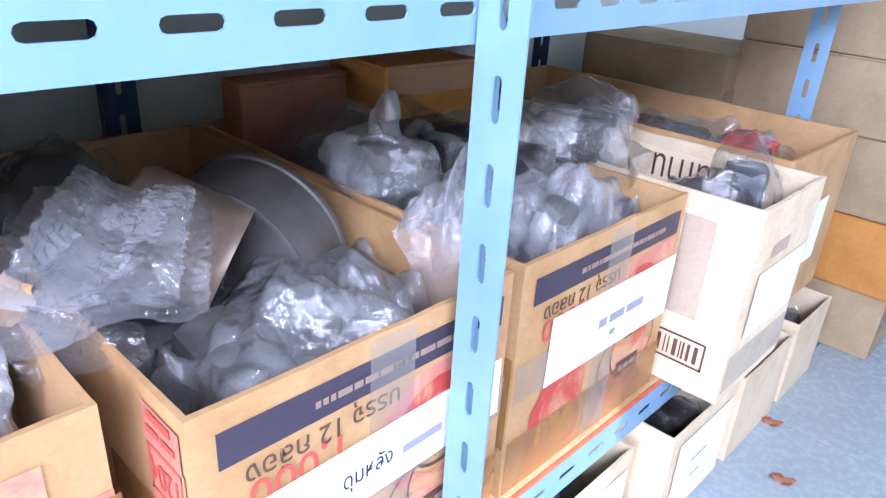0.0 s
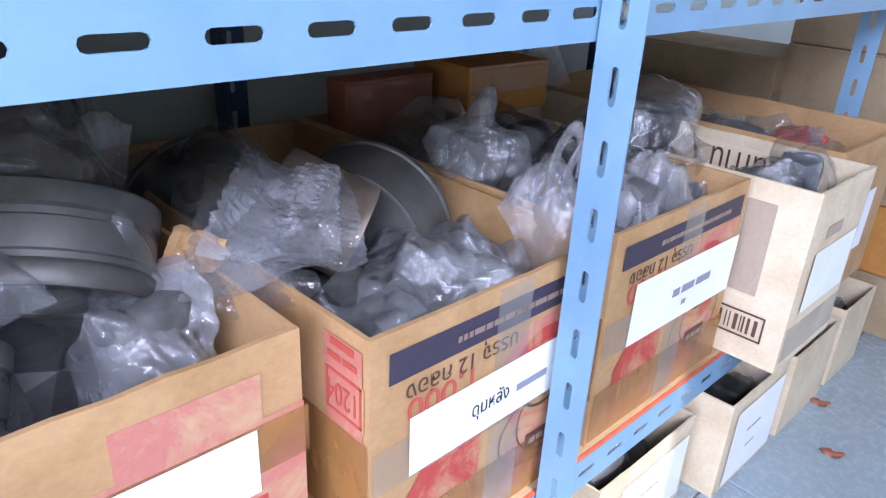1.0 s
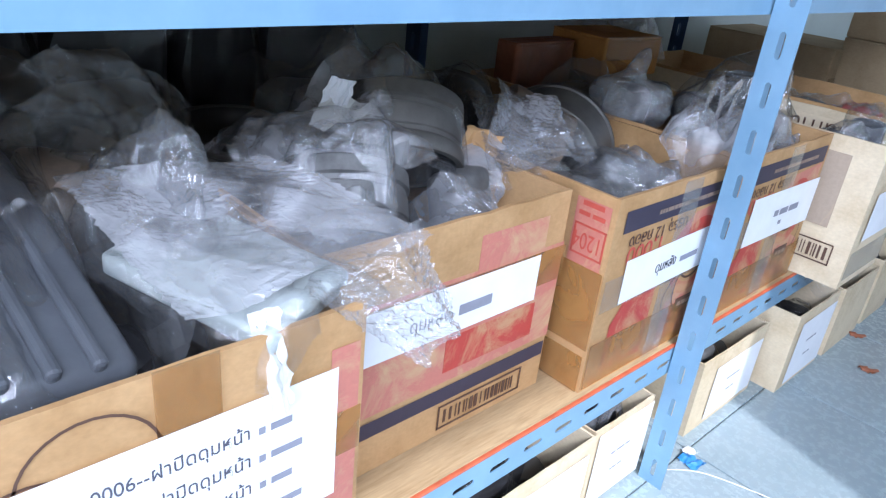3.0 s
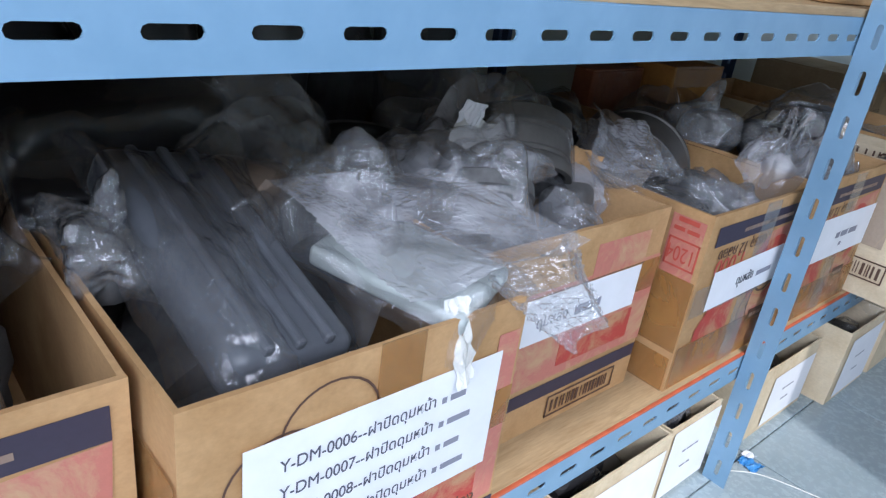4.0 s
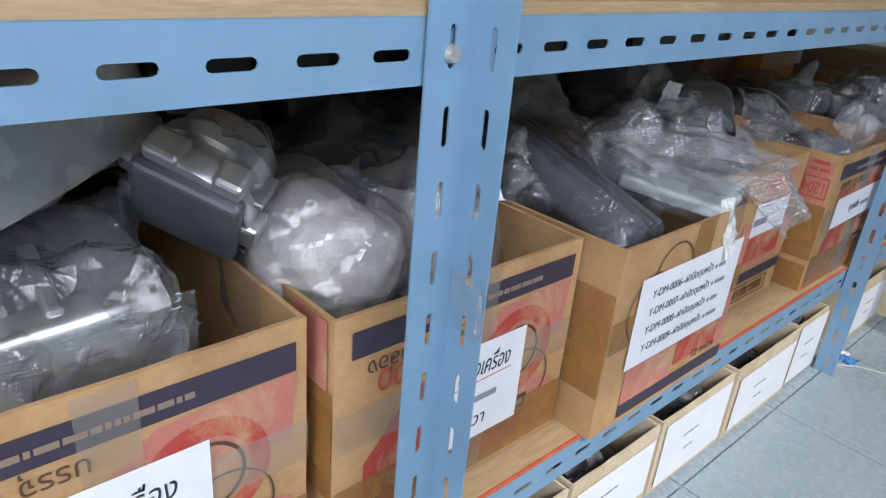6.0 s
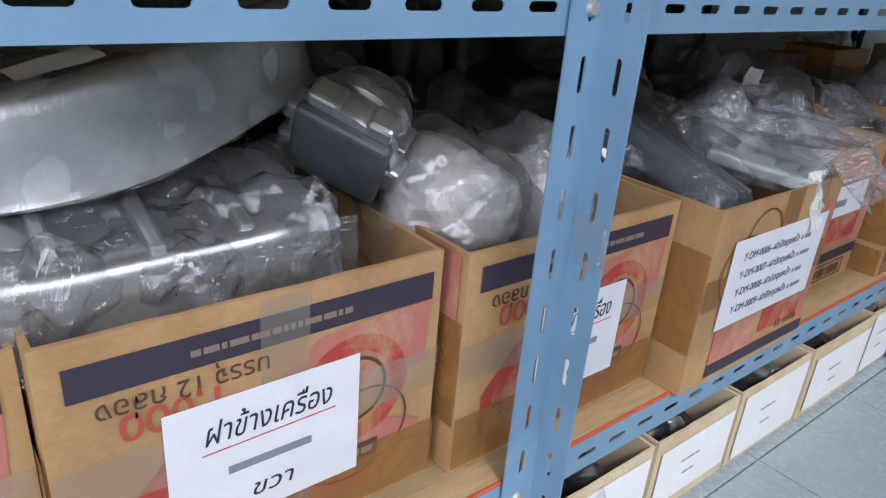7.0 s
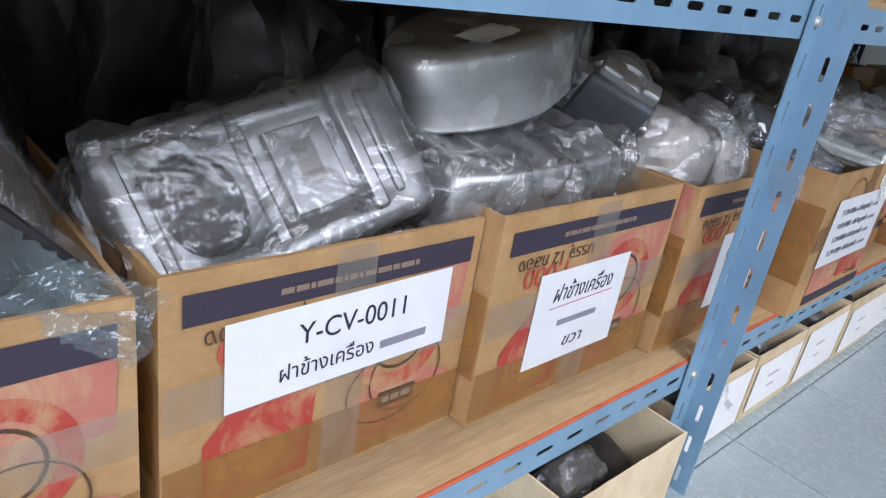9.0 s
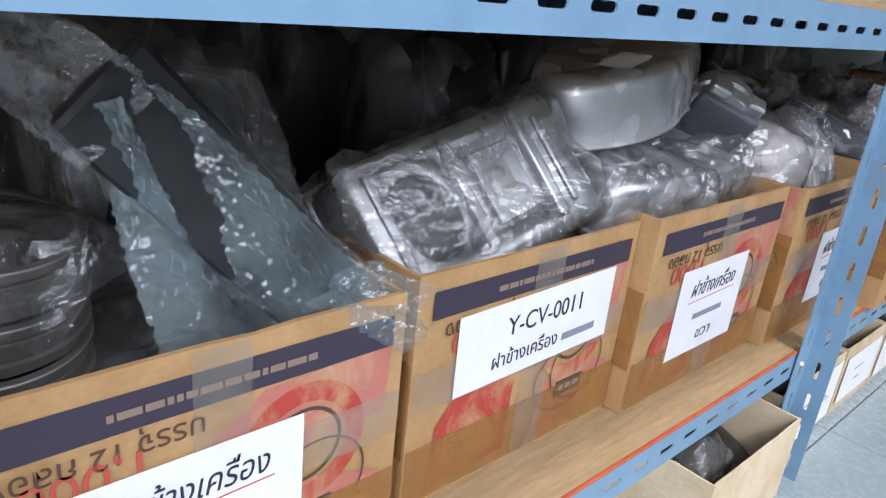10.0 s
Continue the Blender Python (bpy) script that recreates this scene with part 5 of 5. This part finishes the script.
# far carton
bagged((-0.22, 0.845, 0.53), (0.085, 0.070, 0.050), FILM, "clear bag of dark parts in a far carton", 84, STEEL_DARK, amount=0.3)
bagged((-0.105, 0.875, 0.535), (0.050, 0.065, 0.040), FILM, "red part in a clear bag", 85, RED_PLASTIC, amount=0.28, fill=0.85)
bagged((-0.38, 0.84, 0.53), (0.08, 0.08, 0.05), FILM_SMOKE, "smoky bag of dark parts in a far carton", 86, STEEL_DARK, amount=0.3)
bagged((-0.64, 0.62, 0.64), (0.06, 0.13, 0.055), FILM_WHITE, "white bundled bag at the back of the shelf", 87, None, amount=0.25)

# dark parts that fill the cartons below, and black ones added to darken the back
rnd = random.Random(12)
for xf, y0, y1, depth in ((-0.014, -0.242, 0.097, 0.6), (-0.066, -0.655, -0.275, 0.58), (0.012, -1.018, -0.657, 0.6), (-0.048, -1.412, -1.028, 0.6), (-0.069, -1.822, -1.430, 0.6), (-0.096, -2.206, -1.826, 0.58), (-0.090, -2.618, -2.226, 0.58), (-0.012, 0.112, 0.453, 0.6), (0.08, 0.482, 0.705, 0.64), (0.03, 0.716, 1.03, 0.64)):
    w = y1 - y0
    for k in range(3):
        hx = depth / 6 - 0.006
        hz = 0.085 + 0.025 * rnd.random()
        bagged((xf - depth * (k + 0.5) / 3, (y0 + y1) / 2 + 0.01 * rnd.uniform(-1, 1), SHELF_Z + 0.009 + hz), (hx, w / 2 - 0.014, hz), FILM_SMOKE, "dark oily parts in a bag low in a carton", 200 + int(y0 * 100) + k, STEEL_DARK, amount=0.14, power=4.5, detail=4, fill=0.88, drop=0.0, wide=0.92)
# black lumps added in a row to hide the pale wall and keep the back dark
y = -2.72
k = 0
while y < -0.42:
    hz = 0.140 + 0.02 * rnd.random()
    hy = 0.055 + 0.03 * rnd.random()
    x = -0.585 + 0.03 * rnd.uniform(-1, 1)
    bagged((x, y + hy, 0.505 + hz), (0.055, hy, hz), FILM_SMOKE, "black bagged lump added to darken the back of the shelf", 300 + k, BLACK_PLASTIC, (rnd.uniform(-8, 8), rnd.uniform(-6, 6), rnd.uniform(-20, 20)), 0.28, power=3, detail=4, fill=0.9, group="dark bagged parts at the back")
    y += 2 * hy + 0.005
    k += 1

# parts in the small cartons on the floor
for i, (xf, y0, y1, h) in enumerate(row[:4] for row in LOW):
    w = y1 - y0
    bagged((xf - 0.15, (y0 + y1) / 2, 0.008 + 0.055), (0.13, w / 2 - 0.012, 0.055), FILM_SMOKE, "black parts lying in a small carton", 400 + i, BLACK_PLASTIC, amount=0.2, power=4, detail=4, fill=0.92, group="parts in small cartons", wide=0.9)
    bagged((xf - 0.07, y0 + w * (0.35 + 0.3 * (i % 2)), 0.125), (0.045, w * 0.25, 0.032), (FILM, FILM_SMOKE, FILM_WHITE)[i % 3], "small bagged part in a low carton", 420 + i, (STEEL, BLACK_PLASTIC, BLACK_PLASTIC)[i % 3], (0, 0, 90 * (i % 2)), 0.35, detail=4, group="parts in small cartons", wide=0.99)

# film round the standing red-brown carton
c = group_at("plastic_bag", pose(0, 0, 0), "shiny film round a red-brown carton", "plastic bag")
part("film", film_sheet((-0.528, 0.120, 0.46), (-0.528, 0.306, 0.46), (-0.526, 0.306, 0.658), (-0.526, 0.118, 0.662), 91, 0.006, 30), FILM_CLEAR, c)

# litter on the floor, tape on a post
c = group_at("wrapper", pose(0.043, 0.110, 0.0), "small crumpled blue and white wrapper on the floor", "litter")
part("foil", film_sheet((-0.02, -0.015, 0.004), (0.018, -0.018, 0.003), (0.024, 0.016, 0.006), (-0.016, 0.02, 0.004), 3, 0.006, 10), BLUE_PLASTIC, c)
part("white_corner", film_sheet((-0.03, 0.012, 0.006), (-0.012, 0.002, 0.010), (0.002, 0.022, 0.010), (-0.02, 0.034, 0.005), 5, 0.004, 8), PAPER, c)
cu = bpy.data.curves.new("string", "CURVE")
cu.dimensions, cu.bevel_depth = "3D", 0.0011
sp = cu.splines.new("NURBS")
pts = [(0.025, 0.05, 0.0015), (0.055, 0.095, 0.0015), (0.095, 0.115, 0.0015), (0.155, 0.138, 0.0015), (0.245, 0.165, 0.0015)]
sp.points.add(len(pts) - 1)
for p, co in zip(sp.points, pts):
    p.co = (*co, 1)
sp.use_endpoint_u = True
cu.materials.append(STRING)
tagged(new("string", cu), "thin pale string lying on the floor", "string")
for x, y in ((0.060, 0.92), (0.14, 0.767)):
    c = group_at("leaf", pose(x, y, 0.0), "small brown dry leaf on the floor", "leaf")
    part("blade", film_sheet((-0.02, -0.01, 0.002), (0.015, -0.012, 0.004), (0.022, 0.008, 0.010), (-0.012, 0.012, 0.003), 8, 0.006, 8), CARD_RED, c)
c = group_at("tape_piece", pose(0, -1.367, 0.60), "clear tape wrapped round a post", "tape")
part("tape", film_sheet((0.0032, 0.0, -0.025), (0.0032, W - 0.002, -0.03), (0.0032, W - 0.002, 0.03), (0.0032, 0.0, 0.03), 4, 0.001, 8), TAPE_CLEAR, c)
part("tape_end", film_sheet((0.004, W - 0.003, -0.03), (0.052, W - 0.008, -0.034), (0.050, W - 0.006, 0.026), (0.004, W - 0.003, 0.03), 5, 0.002, 8), TAPE_CLEAR, c)
# whitish strip of tape, its pale colour put on for the glint
part("glint_strip", film_sheet((0.049, W - 0.010, -0.022), (0.060, W - 0.014, -0.020), (0.058, W - 0.012, 0.020), (0.049, W - 0.008, 0.020), 6, 0.002, 8), FILM_WHITE, c, "whitish tape strip that stands for a glint")


# ---- floor tiles, one by one ----
def tile_grid():
    size, gap = 0.40, 0.003
    base = box_mesh((gap / 2, gap / 2, -0.008), (size - gap / 2, size - gap / 2, 0.0), 0.0012)
    me = bpy.data.meshes.new("tile")
    base.to_mesh(me)
    base.free()
    me.materials.append(TILE)
    for i in range(7):
        for j in range(18):
            x, y = -0.78 + i * size, -4.66 + 0.4 + j * size
            if x + size > 2.05 or y + size > 3.2 or y < -4.2:
                continue
            ob = new("tile", me)
            ob.parent = floor
            ob.location = (x, y, 0)


tile_grid()
